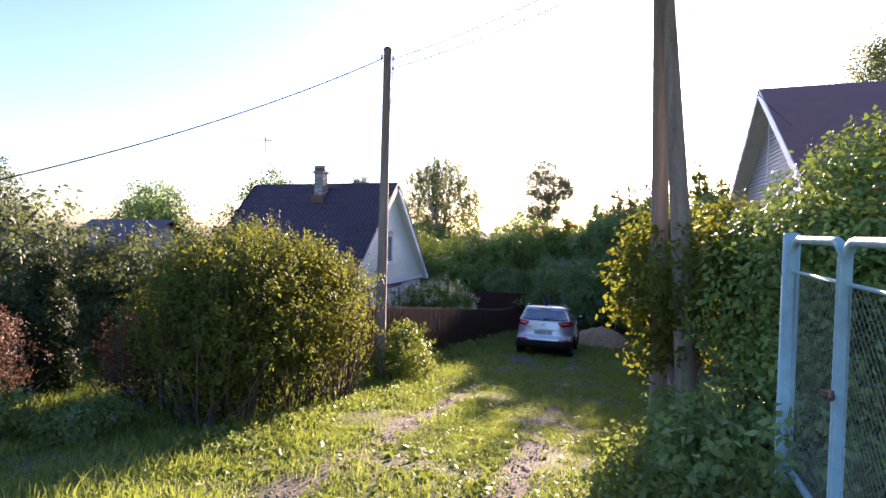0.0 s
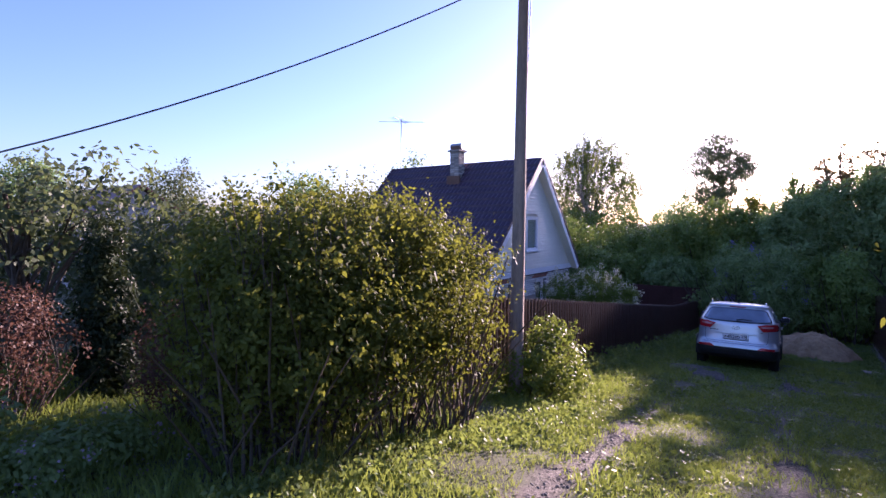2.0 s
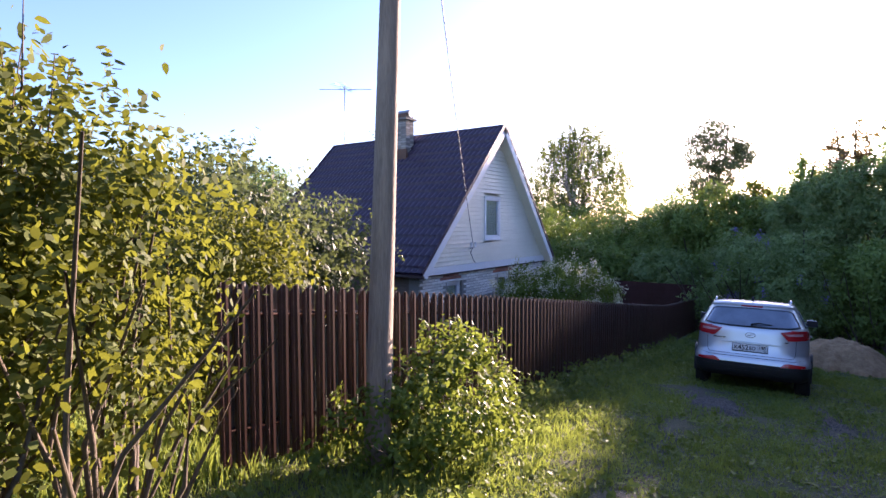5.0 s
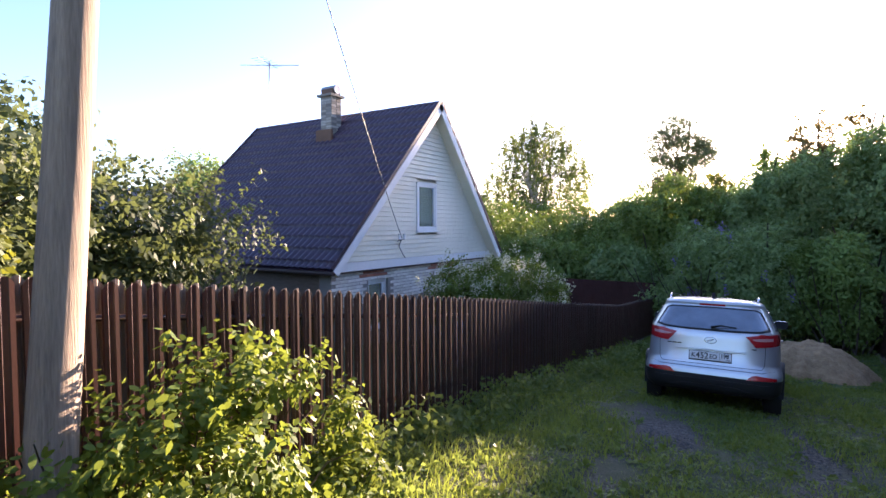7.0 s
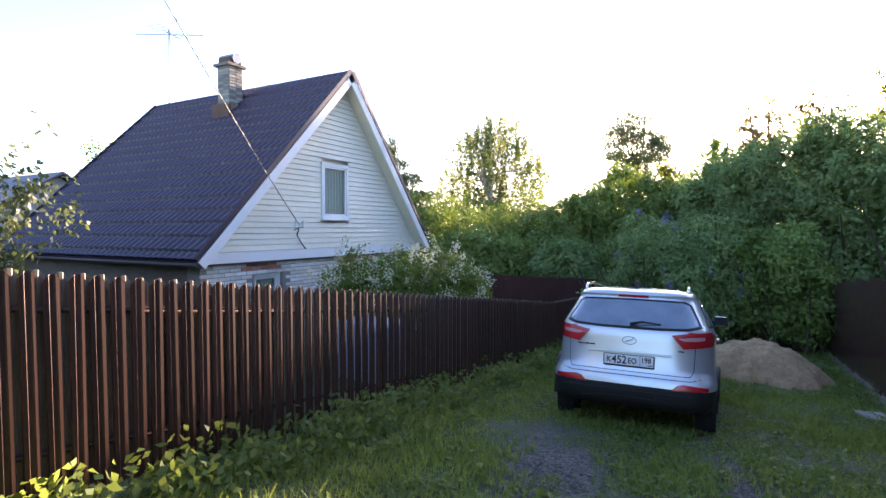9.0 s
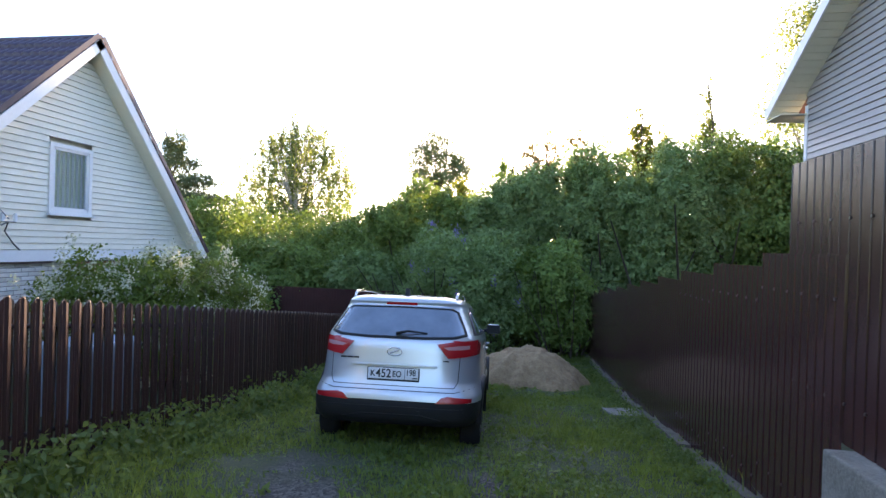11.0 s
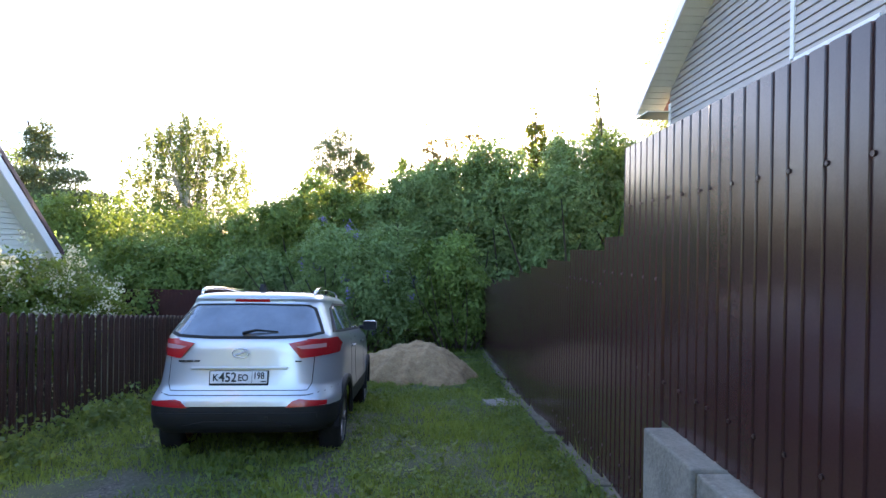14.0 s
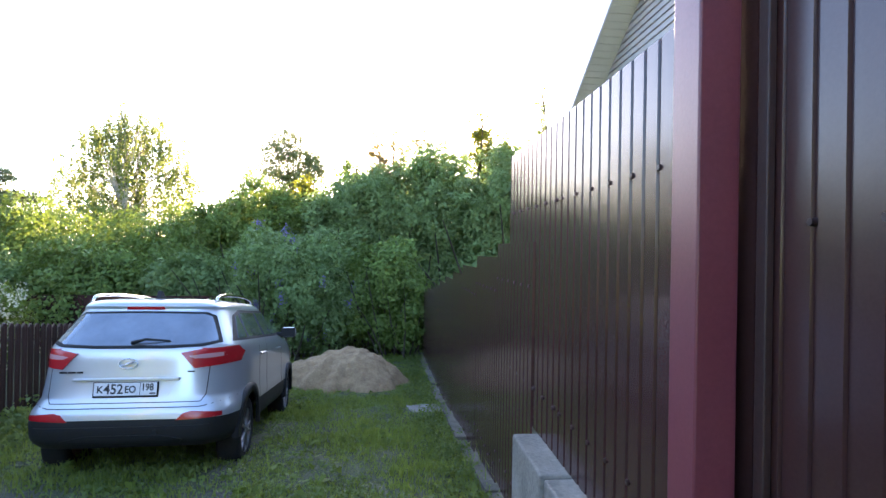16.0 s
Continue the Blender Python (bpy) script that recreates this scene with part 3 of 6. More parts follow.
def window_unit(house, y0, y1, z0, z1, x, curtain, name="window"):
    w = tagged(new(name), "", "")
    w.parent = house
    f = 0.075
    bm = bmesh.new()
    add_box(bm, x, x + 0.055, y0, y1, z1 - f, z1)
    add_box(bm, x, x + 0.055, y0, y1, z0, z0 + f)
    add_box(bm, x, x + 0.05, y0, y0 + f, z0 + f, z1 - f)
    add_box(bm, x, x + 0.05, y1 - f, y1, z0 + f, z1 - f)
    part("window_frame", bm, WHITE_TRIM, w)
    bm = bmesh.new()
    g = f - 0.005
    for a, b, c, e in ((y0 + g, y1 - g, z1 - f - 0.045, z1 - f + 0.004), (y0 + g, y1 - g, z0 + f - 0.004, z0 + f + 0.045), (y0 + g, y0 + f + 0.045, z0 + f, z1 - f), (y1 - f - 0.045, y1 - g, z0 + f, z1 - f)):
        add_box(bm, x - 0.02, x + 0.035, a, b, c, e)
    part("sash", bm, WHITE_TRIM, w)
    pane = part("pane", box(x + 0.004, x + 0.009, y0 + f + 0.03, y1 - f - 0.03, z0 + f + 0.03, z1 - f - 0.03), GLASS, w)
    pane.visible_shadow = False
    part("window_sill", box(x, x + 0.11, y0 - 0.03, y1 + 0.03, z0 - 0.035, z0 - 0.003), WHITE_TRIM, w)
    if curtain:
        bm = bmesh.new()
        rows = [[bm.verts.new((x - 0.1 + 0.018 * math.sin(i * 1.3), y0 + 0.05 + (y1 - y0 - 0.1) * i / 40, z)) for i in range(41)] for z in (z0, z1)]
        for i in range(40):
            bm.faces.new((rows[0][i], rows[0][i + 1], rows[1][i + 1], rows[1][i])).smooth = True
        part("curtain", bm, CURTAIN, w, "pale green patterned curtain")
    return w


def build_house():
    h = thing("house", "small white-sided brick house with a steep plum-brown metal tile roof", "house", kind="")
    y0, y1, top = 15.85, 23.0, -0.33
    base = ground_at(-9, 19) - 0.3
    ly = (17.04, 17.77), (19.8, 20.6)
    # brick storey: back of the wall in mortar, with the two window openings left free
    bm = bmesh.new()
    xi, xo = HX - 0.35, HX - 0.012
    cuts = [y0, ly[0][0], ly[0][1], ly[1][0], ly[1][1], y1]
    for i in range(5):
        if i in (1, 3):
            add_box(bm, xi, xo, cuts[i], cuts[i + 1], base, -1.75)
            add_box(bm, xi, xo, cuts[i], cuts[i + 1], -0.55, top)
        else:
            add_box(bm, xi, xo, cuts[i], cuts[i + 1], base, top)
    part("wall", bm, MORTAR, h, "grey mortar of the brick wall")
    part("wall", box(BACK + 0.3, xi - 0.003, y0, y0 + 0.3, base, top), BROWN_BRICK, h, "brown brick side wall")
    part("wall", box(BACK + 0.3, xi - 0.003, y1 - 0.3, y1, base, top), MORTAR, h)
    part("wall", box(BACK + 0.3, BACK + 0.6, y0 + 0.303, y1 - 0.303, base, top), MORTAR, h)
    bm = prism(board_outline(top + 0.01, 3.6, 0.12), "x", BACK + 0.3, BACK + 0.4)
    part("back_gable", bm, SIDING, h)
    part("attic_floor", box(BACK + 0.45, xi - 0.02, y0 + 0.35, y1 - 0.35, top + 0.02, top + 0.14), DARK_ROOM, h)
    roof_slope("roof_slope", EAVE_L, h, ROOF)
    roof_slope("roof_slope", EAVE_R, h, ROOF)
    part("ridge_cap", tube([(BACK, APEX[0], APEX[1] + 0.015), (GX, APEX[0], APEX[1] + 0.015)], 0.065, 10), ROOF, h)
    # gable in cream boards, cut round the window
    wy0, wy1, wz0, wz1 = 18.94, 19.87, 0.55, 1.82
    part("gable_backing", prism(board_outline(top + 0.13, 3.55, 0.16), "x", HX - 0.16, HX - 0.13), SIDING, h)
    z, pitch = -0.1, 0.112
    while z < 3.45:
        t = min(z + pitch, 3.5)
        a0, b0 = gable_y(z, 0.2)
        a1, b1 = gable_y(t, 0.2)
        spans = [(a0, b0, a1, b1)]
        if t > wz0 and z < wz1:
            spans = [(a0, wy0 - 0.002, a1, wy0 - 0.002), (wy1 + 0.002, b0, wy1 + 0.002, b1)]
        for p0, q0, p1, q1 in spans:
            if q0 - p0 < 0.05:
                continue
            bm = bmesh.new()
            vs = [bm.verts.new(c) for c in ((HX - 0.02, p0, z), (HX - 0.02, q0, z), (HX + 0.006, q0, z + 0.004), (HX + 0.006, p0, z + 0.004), (HX - 0.014, p1, t - 0.006), (HX - 0.014, q1, t - 0.006), (HX - 0.026, q1, t), (HX - 0.026, p1, t))]
            for f in ((0, 1, 2, 3), (3, 2, 5, 4), (4, 5, 6, 7)):
                bm.faces.new([vs[i] for i in f])
            part("siding_board", bm, SIDING, h)
        z += pitch
    window_unit(h, wy0, wy1, wz0, wz1, HX - 0.03, True)
    for a, b in ly:
        window_unit(h, a, b, -1.75, -0.553, HX - 0.14, True)
    # white drip band between siding and brick
    part("drip_band", prism([(y0 - 0.1, -0.3), (y1 + 0.05, -0.3), (y1 + 0.0, -0.11), (y0 - 0.06, -0.11)], "x", HX - 0.01, HX + 0.045), WHITE_TRIM, h)
    part("drip_edge", box(HX - 0.005, HX + 0.075, y0 - 0.1, y1 + 0.1, -0.335, -0.305), RAIL, h, "thin dark drip edge")
    # barge boards and soffits along both slopes
    for (ye, ze) in (EAVE_L, EAVE_R):
        d = Vector((ye - APEX[0], ze - APEX[1])).normalized()
        n = Vector((-d.y, d.x))
        if n.y > 0:
            n = -n
        a, b = Vector(APEX), Vector((ye, ze))
        part("barge_board", prism([a, b, b + n * 0.17, a + n * 0.17], "x", GX - 0.022, GX + 0.006), WHITE_TRIM, h)
        part("verge_strip", prism([a - n * 0.115, b - n * 0.115, b - n * 0.03, a - n * 0.03], "x", GX + 0.008, GX + 0.02), ROOF, h)
        part("verge_strip", prism([a - n * 0.115, b - n * 0.115, b - n * 0.03, a - n * 0.03], "x", BACK - 0.02, BACK - 0.004), ROOF, h)
        part("soffit", prism([a + n * 0.145, b + n * 0.145, b + n * 0.16, a + n * 0.16], "x", HX - 0.12, GX - 0.024), SOFFIT, h)
        part("gutter", tube([(BACK, ye, ze - 0.05), (GX, ye, ze - 0.05)], 0.045, 8), RAIL, h)
    # chimney
    ch = tagged(new("chimney"), "", "")
    ch.parent = h
    cx, cy = -12.32, 19.1
    part("chimney_core", box(cx - 0.2, cx + 0.2, cy - 0.2, cy + 0.2, 2.6, 4.36), MORTAR, ch)
    part("cap_slab", box(cx - 0.28, cx + 0.28, cy - 0.28, cy + 0.28, 4.37, 4.44, 0.01), CONCRETE, ch, "rough concrete cap")
    part("chimney_cowl", tube([(cx - 0.26, cy, 4.58), (cx + 0.26, cy, 4.58)], 0.13, 14), STEEL, ch, "bent dull steel rain cowl")
    for s in (-1, 1):
        part("cowl_leg", box(cx - 0.22, cx + 0.22, cy + s * 0.15 - 0.01, cy + s * 0.15 + 0.01, 4.44, 4.6), RUST, ch)
    part("flashing", box(cx - 0.3, cx + 0.3, cy - 0.31, cy - 0.24, 2.9, 3.42), RUST, ch, "rusty flashing sheet")
    me = bpy.data.meshes.new("chimney_brick")
    bm = box(-0.096, 0.096, -0.06, 0.06, -0.03, 0.03, 0.004)
    bm.to_mesh(me)
    bm.free()
    me.materials.append(CHIMNEY_BRICK)
    for r in range(16):
        z = 3.22 + r * 0.075
        for s in (-0.1, 0.1):
            shared("brick", me, ch, pose(cx + s, cy - 0.155, z))
            shared("brick", me, ch, pose(cx + 0.155, cy + s, z, 0, 0, 90))
            shared("brick", me, ch, pose(cx + s, cy + 0.155, z))
    # aerial on the ridge
    aer = thing("tv_aerial", "thin steel rooftop television aerial on a mast", "aerial")
    ax, ay = -15.9, 19.85
    part("mast", tube([(ax, ay, 3.6), (ax + 0.06, ay, 6.2)], 0.018, 6), STEEL, aer)
    part("boom", tube([(ax + 0.05, ay + 0.35, 6.05), (ax + 0.07, ay - 0.5, 6.2)], 0.012, 6), STEEL, aer)
    part("dipole", tube([(ax - 0.9, ay - 0.4, 6.12), (ax + 1.0, ay + 0.45, 6.02)], 0.012, 6), STEEL, aer)
    for i in range(6):
        y = ay - 0.5 + i * 0.14
        part("element", tube([(ax - 0.22, y, 6.19 - i * 0.025), (ax + 0.32, y + 0.1, 6.19 - i * 0.025)], 0.006, 5), STEEL, aer)
    # insulator bracket that takes the cable
    br = tagged(new("cable_bracket"), "", "")
    br.parent = h
    part("bracket_arm", tube([(HX, 18.1, 0.3), (HX + 0.16, 18.1, 0.36)], 0.014, 6), STEEL, br)
    part("cross_arm", tube([(HX + 0.15, 17.98, 0.36), (HX + 0.15, 18.22, 0.36)], 0.012, 6), STEEL, br)
    for s in (-0.1, 0.1):
        part("insulator", tube([(HX + 0.15, 18.1 + s, 0.36), (HX + 0.15, 18.1 + s, 0.46), (HX + 0.15, 18.1 + s, 0.5)], [0.025, 0.035, 0.02], 8), PLATE_WHITE, br)
    part("cable_tail", tube([(HX + 0.14, 18.1, 0.36), (HX + 0.05, 18.12, 0.2), (HX + 0.02, 18.3, 0.0), (HX + 0.02, 18.45, -0.14)], 0.012, 6), WIRE_DARK, br)
    return h, y0, y1, top


HOUSE, BRICK_Y0, BRICK_Y1, BRICK_TOP = build_house()


# ---- the beige house behind the tall sheet fence ----
def build_right_house():
    h = thing("house", "two-storey beige-sided house with a red-brown roof behind the fence", "house")
    wx, ex, xb = 4.2, 3.75, 11.5
    a, el, er = (17.0, 6.25), (21.9, 2.98), (12.1, 2.98)
    base = ground_at(6, 17) - 0.4
    part("wall", box(wx + 0.02, wx + 0.3, 12.75, 21.3, base, 2.95), MORTAR, h)
    part("wall", box(wx + 0.303, xb, 12.75, 13.05, base, 2.95), SIDING_GREY, h)
    part("wall", box(wx + 0.303, xb, 21.0, 21.3, base, 2.95), SIDING_GREY, h)
    part("wall", box(xb - 0.3, xb - 0.003, 13.053, 20.997, base, 2.95), SIDING_GREY, h)
    part("gable_backing", prism([(12.75, 2.955), (21.3, 2.955), (17.0, 5.9)], "x", wx + 0.02, wx + 0.2), MORTAR, h)
    z, pitch = base, 0.115
    k = (a[1] - el[1]) / (el[0] - a[0])
    while z < 5.7:
        half = min(4.3, (a[1] - 0.15 - z) / k)
        half2 = min(4.3, (a[1] - 0.15 - z - pitch) / k)
        if half2 > 0.1:
            bm = bmesh.new()
            p0, q0, p1, q1, t = 17.0 - half, 17.0 + half, 17.0 - half2, 17.0 + half2, z + pitch
            vs = [bm.verts.new(c) for c in ((wx + 0.015, p0, z), (wx + 0.015, q0, z), (wx - 0.01, q0, z + 0.004), (wx - 0.01, p0, z + 0.004), (wx + 0.01, p1, t - 0.006), (wx + 0.01, q1, t - 0.006), (wx + 0.018, q1, t), (wx + 0.018, p1, t))]
            for f in ((0, 1, 2, 3), (3, 2, 5, 4), (4, 5, 6, 7)):
                bm.faces.new([vs[i] for i in f])
            part("siding_board", bm, SIDING_GREY, h)
        z += pitch
    part("corner_trim", box(wx - 0.012, wx + 0.1, 21.24, 21.33, base, 2.95), WHITE_TRIM, h)
    for (ye, ze) in (el, er):
        d = Vector((ye - a[0], ze - a[1])).normalized()
        n = Vector((-d.y, d.x))
        if n.y > 0:
            n = -n
        A, B = Vector(a), Vector((ye, ze))
        part("roof_slope", prism([A, B, B + n * 0.05, A + n * 0.05], "x", ex, xb + 0.4), ROOF_RED, h)
        part("barge_board", prism([A + n * 0.0, B + n * 0.0, B + n * 0.2, A + n * 0.2], "x", ex - 0.03, ex - 0.003), WHITE_TRIM, h)
        for i in range(40):
            f0, f1 = i / 40, (i + 0.93) / 40
            p, q = A.lerp(B, f0), A.lerp(B, f1)
            part("soffit_board", prism([p + n * 0.15, q + n * 0.15, q + n * 0.165, p + n * 0.165], "x", ex + 0.002, wx + 0.05), SOFFIT, h)
        part("eave_soffit", prism([(ye, ze - 0.2), (ye, ze - 0.18), (17.0 + (4.25 if ye > 17 else -4.25), ze - 0.18), (17.0 + (4.25 if ye > 17 else -4.25), ze - 0.2)], "x", ex, xb), SOFFIT, h)
    win = tagged(new("window"), "", "")
    win.parent = h
    part("casing", box(wx - 0.035, wx - 0.012, 16.4, 17.7, 2.48, 2.555), WHITE_TRIM, win)
    part("casing", box(wx - 0.035, wx - 0.012, 17.62, 17.7, 1.1, 2.477), WHITE_TRIM, win)
    part("window_frame", box(wx - 0.03, wx - 0.012, 16.5, 17.617, 1.15, 2.475), RAIL, win, "dark brown window frame")
    part("pane", box(wx - 0.034, wx - 0.0305, 16.6, 17.53, 1.24, 2.39), CAR_GLASS, win)
    part("joint_trim", box(wx - 0.022, wx + 0.02, 17.72, 17.79, 2.56, 5.55), WHITE_TRIM, h)
    return h


build_right_house()


# ---- far cottages over the gardens ----
def cottage(x, y, w, d, eave, ridge, label, wall, roof):
    h = thing("cottage", label, "house")
    base = ground_at(x, y) - 0.5
    part("wall", box(x - w / 2, x + w / 2, y - d / 2, y + d / 2, base, eave), wall, h)
    part("gable", prism([(y - d / 2, eave + 0.003), (y + d / 2, eave + 0.003), (y, ridge - 0.1)], "x", x - w / 2, x + w / 2), wall, h)
    for s in (-1, 1):
        part("roof_slope", prism([(y, ridge), (y + s * (d / 2 + 0.4), eave - 0.1), (y + s * (d / 2 + 0.4), eave - 0.02), (y, ridge + 0.08)], "x", x - w / 2 - 0.3, x + w / 2 + 0.3), roof, h)
    for i in (-1, 1):
        win = tagged(new("window"), "", "")
        win.parent = h
        part("window_frame", box(x + i * w / 4 - 0.5, x + i * w / 4 + 0.5, y - d / 2 - 0.05, y - d / 2 - 0.005, eave - 1.7, eave - 0.5), WHITE_TRIM, win)
        part("pane", box(x + i * w / 4 - 0.42, x + i * w / 4 + 0.42, y - d / 2 - 0.06, y - d / 2 - 0.052, eave - 1.62, eave - 0.58), CAR_GLASS, win)
    return h


cottage(-30, 13.5, 7, 6, 1.2, 3.3, "distant cottage with a dark red roof beyond the gardens", SIDING_GREY, ROOF_RED)
cottage(-24, 19.5, 5, 5, 0.4, 2.2, "low distant shed with a brown roof beyond the apple trees", SIDING_GREY, ROOF)


# ---- left picket fence ----
FX = -4.7


def fence_top(y):
    return 0.31 - 0.1405 * (y - 9.8) if y < 21.5 else 0.31 - 0.1405 * 11.7 - 0.07 * (y - 21.5)


def picket_mesh(width, height, material):
    """A folded steel picket with a rounded head."""
    bm = bmesh.new()
    prof = [(-0.5, 0.0), (-0.45, 0.009), (-0.2, 0.011), (-0.12, 0.006), (0.12, 0.006), (0.2, 0.011), (0.45, 0.009), (0.5, 0.0)]
    rows = []
    for back in (0, 1):
        lo, hi = [], []
        for u, dpt in prof:
            x = dpt - back * 0.005
            lo.append(bm.verts.new((x, u * width, 0)))
            hi.append(bm.verts.new((x, u * width, height - 0.045 * (2 * abs(u)) ** 2.2)))
        rows.append((lo, hi))
    for lo, hi in rows:
        for i in range(len(prof) - 1):
            bm.faces.new((lo[i], lo[i + 1], hi[i + 1], hi[i]))
    (l0, h0), (l1, h1) = rows
    for i in range(len(prof) - 1):
        bm.faces.new((h0[i], h0[i + 1], h1[i + 1], h1[i]))
    bm.faces.new((l0[0], h0[0], h1[0], l1[0]))
    bm.faces.new((l0[-1], h0[-1], h1[-1], l1[-1]))
    bmesh.ops.recalc_face_normals(bm, faces=bm.faces)
    me = bpy.data.meshes.new("picket")
    bm.to_mesh(me)
    bm.free()
    me.materials.append(material)
    return me


def build_picket_fence():
    f = thing("picket_fence", "dark brown steel picket fence with rounded tops along the lane", "fence")
    me = picket_mesh(0.094, 1.36, PICKET)
    rear = picket_mesh(0.083, 1.36, PICKET_BACK)
    rng = random.Random(5)
    y, end = 7.75, 27.0
    i = 0
    while y < end:
        top = fence_top(y)
        shared("picket", me, f, pose(FX + 0.022, y, top - 1.36 + rng.uniform(-0.006, 0.006), rng.uniform(-0.4, 0.4), 0, rng.uniform(-1.5, 1.5)))
        if y < 24:
            shared("picket", rear, f, pose(FX - 0.022, y + 0.063, top - 1.36 + rng.uniform(-0.006, 0.006), rng.uniform(-0.4, 0.4), 0, 180 + rng.uniform(-1.5, 1.5)))
        y += 0.126
        i += 1
    for dz in (0.22, 1.08):
        pts = [(FX, yy, fence_top(yy) - dz) for yy in (7.7, 12, 16, 21.5, 27.0)]
        for p, q in zip(pts, pts[1:]):
            part("rail", tube([p, q], 0.02, 4), RAIL, f)
    for yy in range(0, 9):
        y = 7.9 + yy * 2.35
        part("post", box(FX - 0.03, FX + 0.018, y - 0.03, y + 0.03, fence_top(y) - 1.7, fence_top(y) - 0.1), RAIL, f)
    return f


build_picket_fence()


# ---- right fence of profiled sheets on a concrete strip ----
RX = 1.07


def sheet_mesh(width, bottom, top, name="sheet"):
    """A trapezoid-profiled steel sheet, ribs standing 11 mm proud every 100 mm."""
    u = []
    k = 0.0
    while k < width - 0.001:
        for a, dpt in ((0.0, 0.0), (0.004, 0.009), (0.08, 0.009), (0.084, 0.0)):
            if k + a <= width:
                u.append((k + a, dpt))
        k += 0.1
    u.append((width, 0.0))
    n = len(u)
    v = np.array([(-d - s, y, z) for s in (0, 0.0012) for z in (bottom, top) for y, d in ((a, b) for a, b in u)])
    v[2 * n:, 0] += 0.0024
    q = []
    for i in range(n - 1):
        q += [(i, n + i, n + i + 1, i + 1), (2 * n + i, 2 * n + i + 1, 3 * n + i + 1, 3 * n + i), (n + i, 3 * n + i, 3 * n + i + 1, n + i + 1)]
    q += [(0, 2 * n, 3 * n, n), (n - 1, 2 * n - 1, 4 * n - 1, 3 * n - 1)]
    me = raw_mesh(name, v, np.array(q))
    me.polygons.foreach_set("use_smooth", [False] * len(me.polygons))
    return me


def screw_row(parent, x, y0, y1, z, step=0.2):
    y = y0
    while y < y1:
        part("screw", tube([(x - 0.016, y, z), (x + 0.004, y, z)], [0.01, 0.014], 6), RAIL, parent)
        y += step


def build_right_fence():
    f = thing("sheet_fence", "dark brown profiled steel sheet fence stepping down the slope", "fence")
    y, i = 14.28, 0
    while y < 30:
        w = 1.1
        mid = y + w / 2
        top = 0.2 - 0.112 * (y - 14.4) if i else 0.2
        bot = min(ground_at(RX, y), ground_at(RX, y + w)) + 0.1
        ob = mesh_object("sheet", sheet_mesh(w + 0.04, bot, top), SHEET, f)
        ob.location = (RX - 0.003 + 0.002 * (i % 2), y, 0)
        part("rail", box(RX + 0.006, RX + 0.045, y, y + w - 0.003, top - 0.3, top - 0.26), RAIL, f)
        part("rail", box(RX + 0.006, RX + 0.045, y, y + w - 0.003, bot + 0.2, bot + 0.24), RAIL, f)
        if i < 3:
            screw_row(f, RX - 0.003, y + 0.092, y + w, top - 0.28)
            screw_row(f, RX - 0.003, y + 0.08, y + w, bot + 0.22)
        y += w
        i += 1
    for yy in (16.5, 18.7, 20.9, 23.1, 25.3, 27.5, 29.7):
        part("post", box(RX + 0.05, RX + 0.11, yy - 0.03, yy + 0.03, ground_at(RX, yy) - 0.2, 0.1 - 0.112 * (yy - 14.4)), RAIL, f)
    tall = thing("tall_sheet_fence", "taller glossy brown profiled steel fence on a concrete wall", "fence")
    for k, (a, b) in enumerate(((12.67, 13.8), (13.78, 15.0))):
        ob = mesh_object("sheet", sheet_mesh(b - a, -0.94, 0.85), SHEET, tall)
        ob.location = (RX + 0.004 + 0.003 * k, a, 0)
        screw_row(tall, RX + 0.004, a + 0.08, b, 0.42)
        screw_row(tall, RX + 0.004, a + 0.08, b, -0.7)
    for z in (0.4, -0.72):
        part("rail", box(RX + 0.014, RX + 0.054, 12.71, 15.0, z, z + 0.04), RAIL, tall)
    part("post", box(RX + 0.02, RX + 0.08, 14.9, 14.96, -1.4, 0.8), RAIL, tall)
    g = thing("yard_gate", "brown profiled steel gate leaf beside a red post", "gate")
    ob = mesh_object("sheet", sheet_mesh(3.44, -0.9, 1.5), SHEET, g)
    ob.location = (RX + 0.16, 9.2, 0)
    for z in (-0.86, 0.2, 1.42):
        part("frame_or_filler_bar", box(RX + 0.175, RX + 0.215, 9.2, 12.4, z, z + 0.04), RAIL, g)
    part("frame_or_filler_bar", box(RX + 0.122, RX + 0.146, 12.42, 12.46, -0.95, 1.6, 0.004), RAIL, g)
    # added dark filler, not a gate part: stops sunlight showing between post and sheet
    part("frame_or_filler_bar", box(RX + 0.118, RX + 0.34, 12.66, 12.7, -0.95, 1.7, 0.004), RAIL, g)
    screw_row(g, RX + 0.16, 9.3, 12.35, 0.22)
    p = part("gate_post", box(RX - 0.012, RX + 0.115, 12.52, 12.665, -1.7, 1.9, 0.006), POST_RED)
    tagged(p, "square steel post in dull red oxide paint", "post")


build_right_fence()


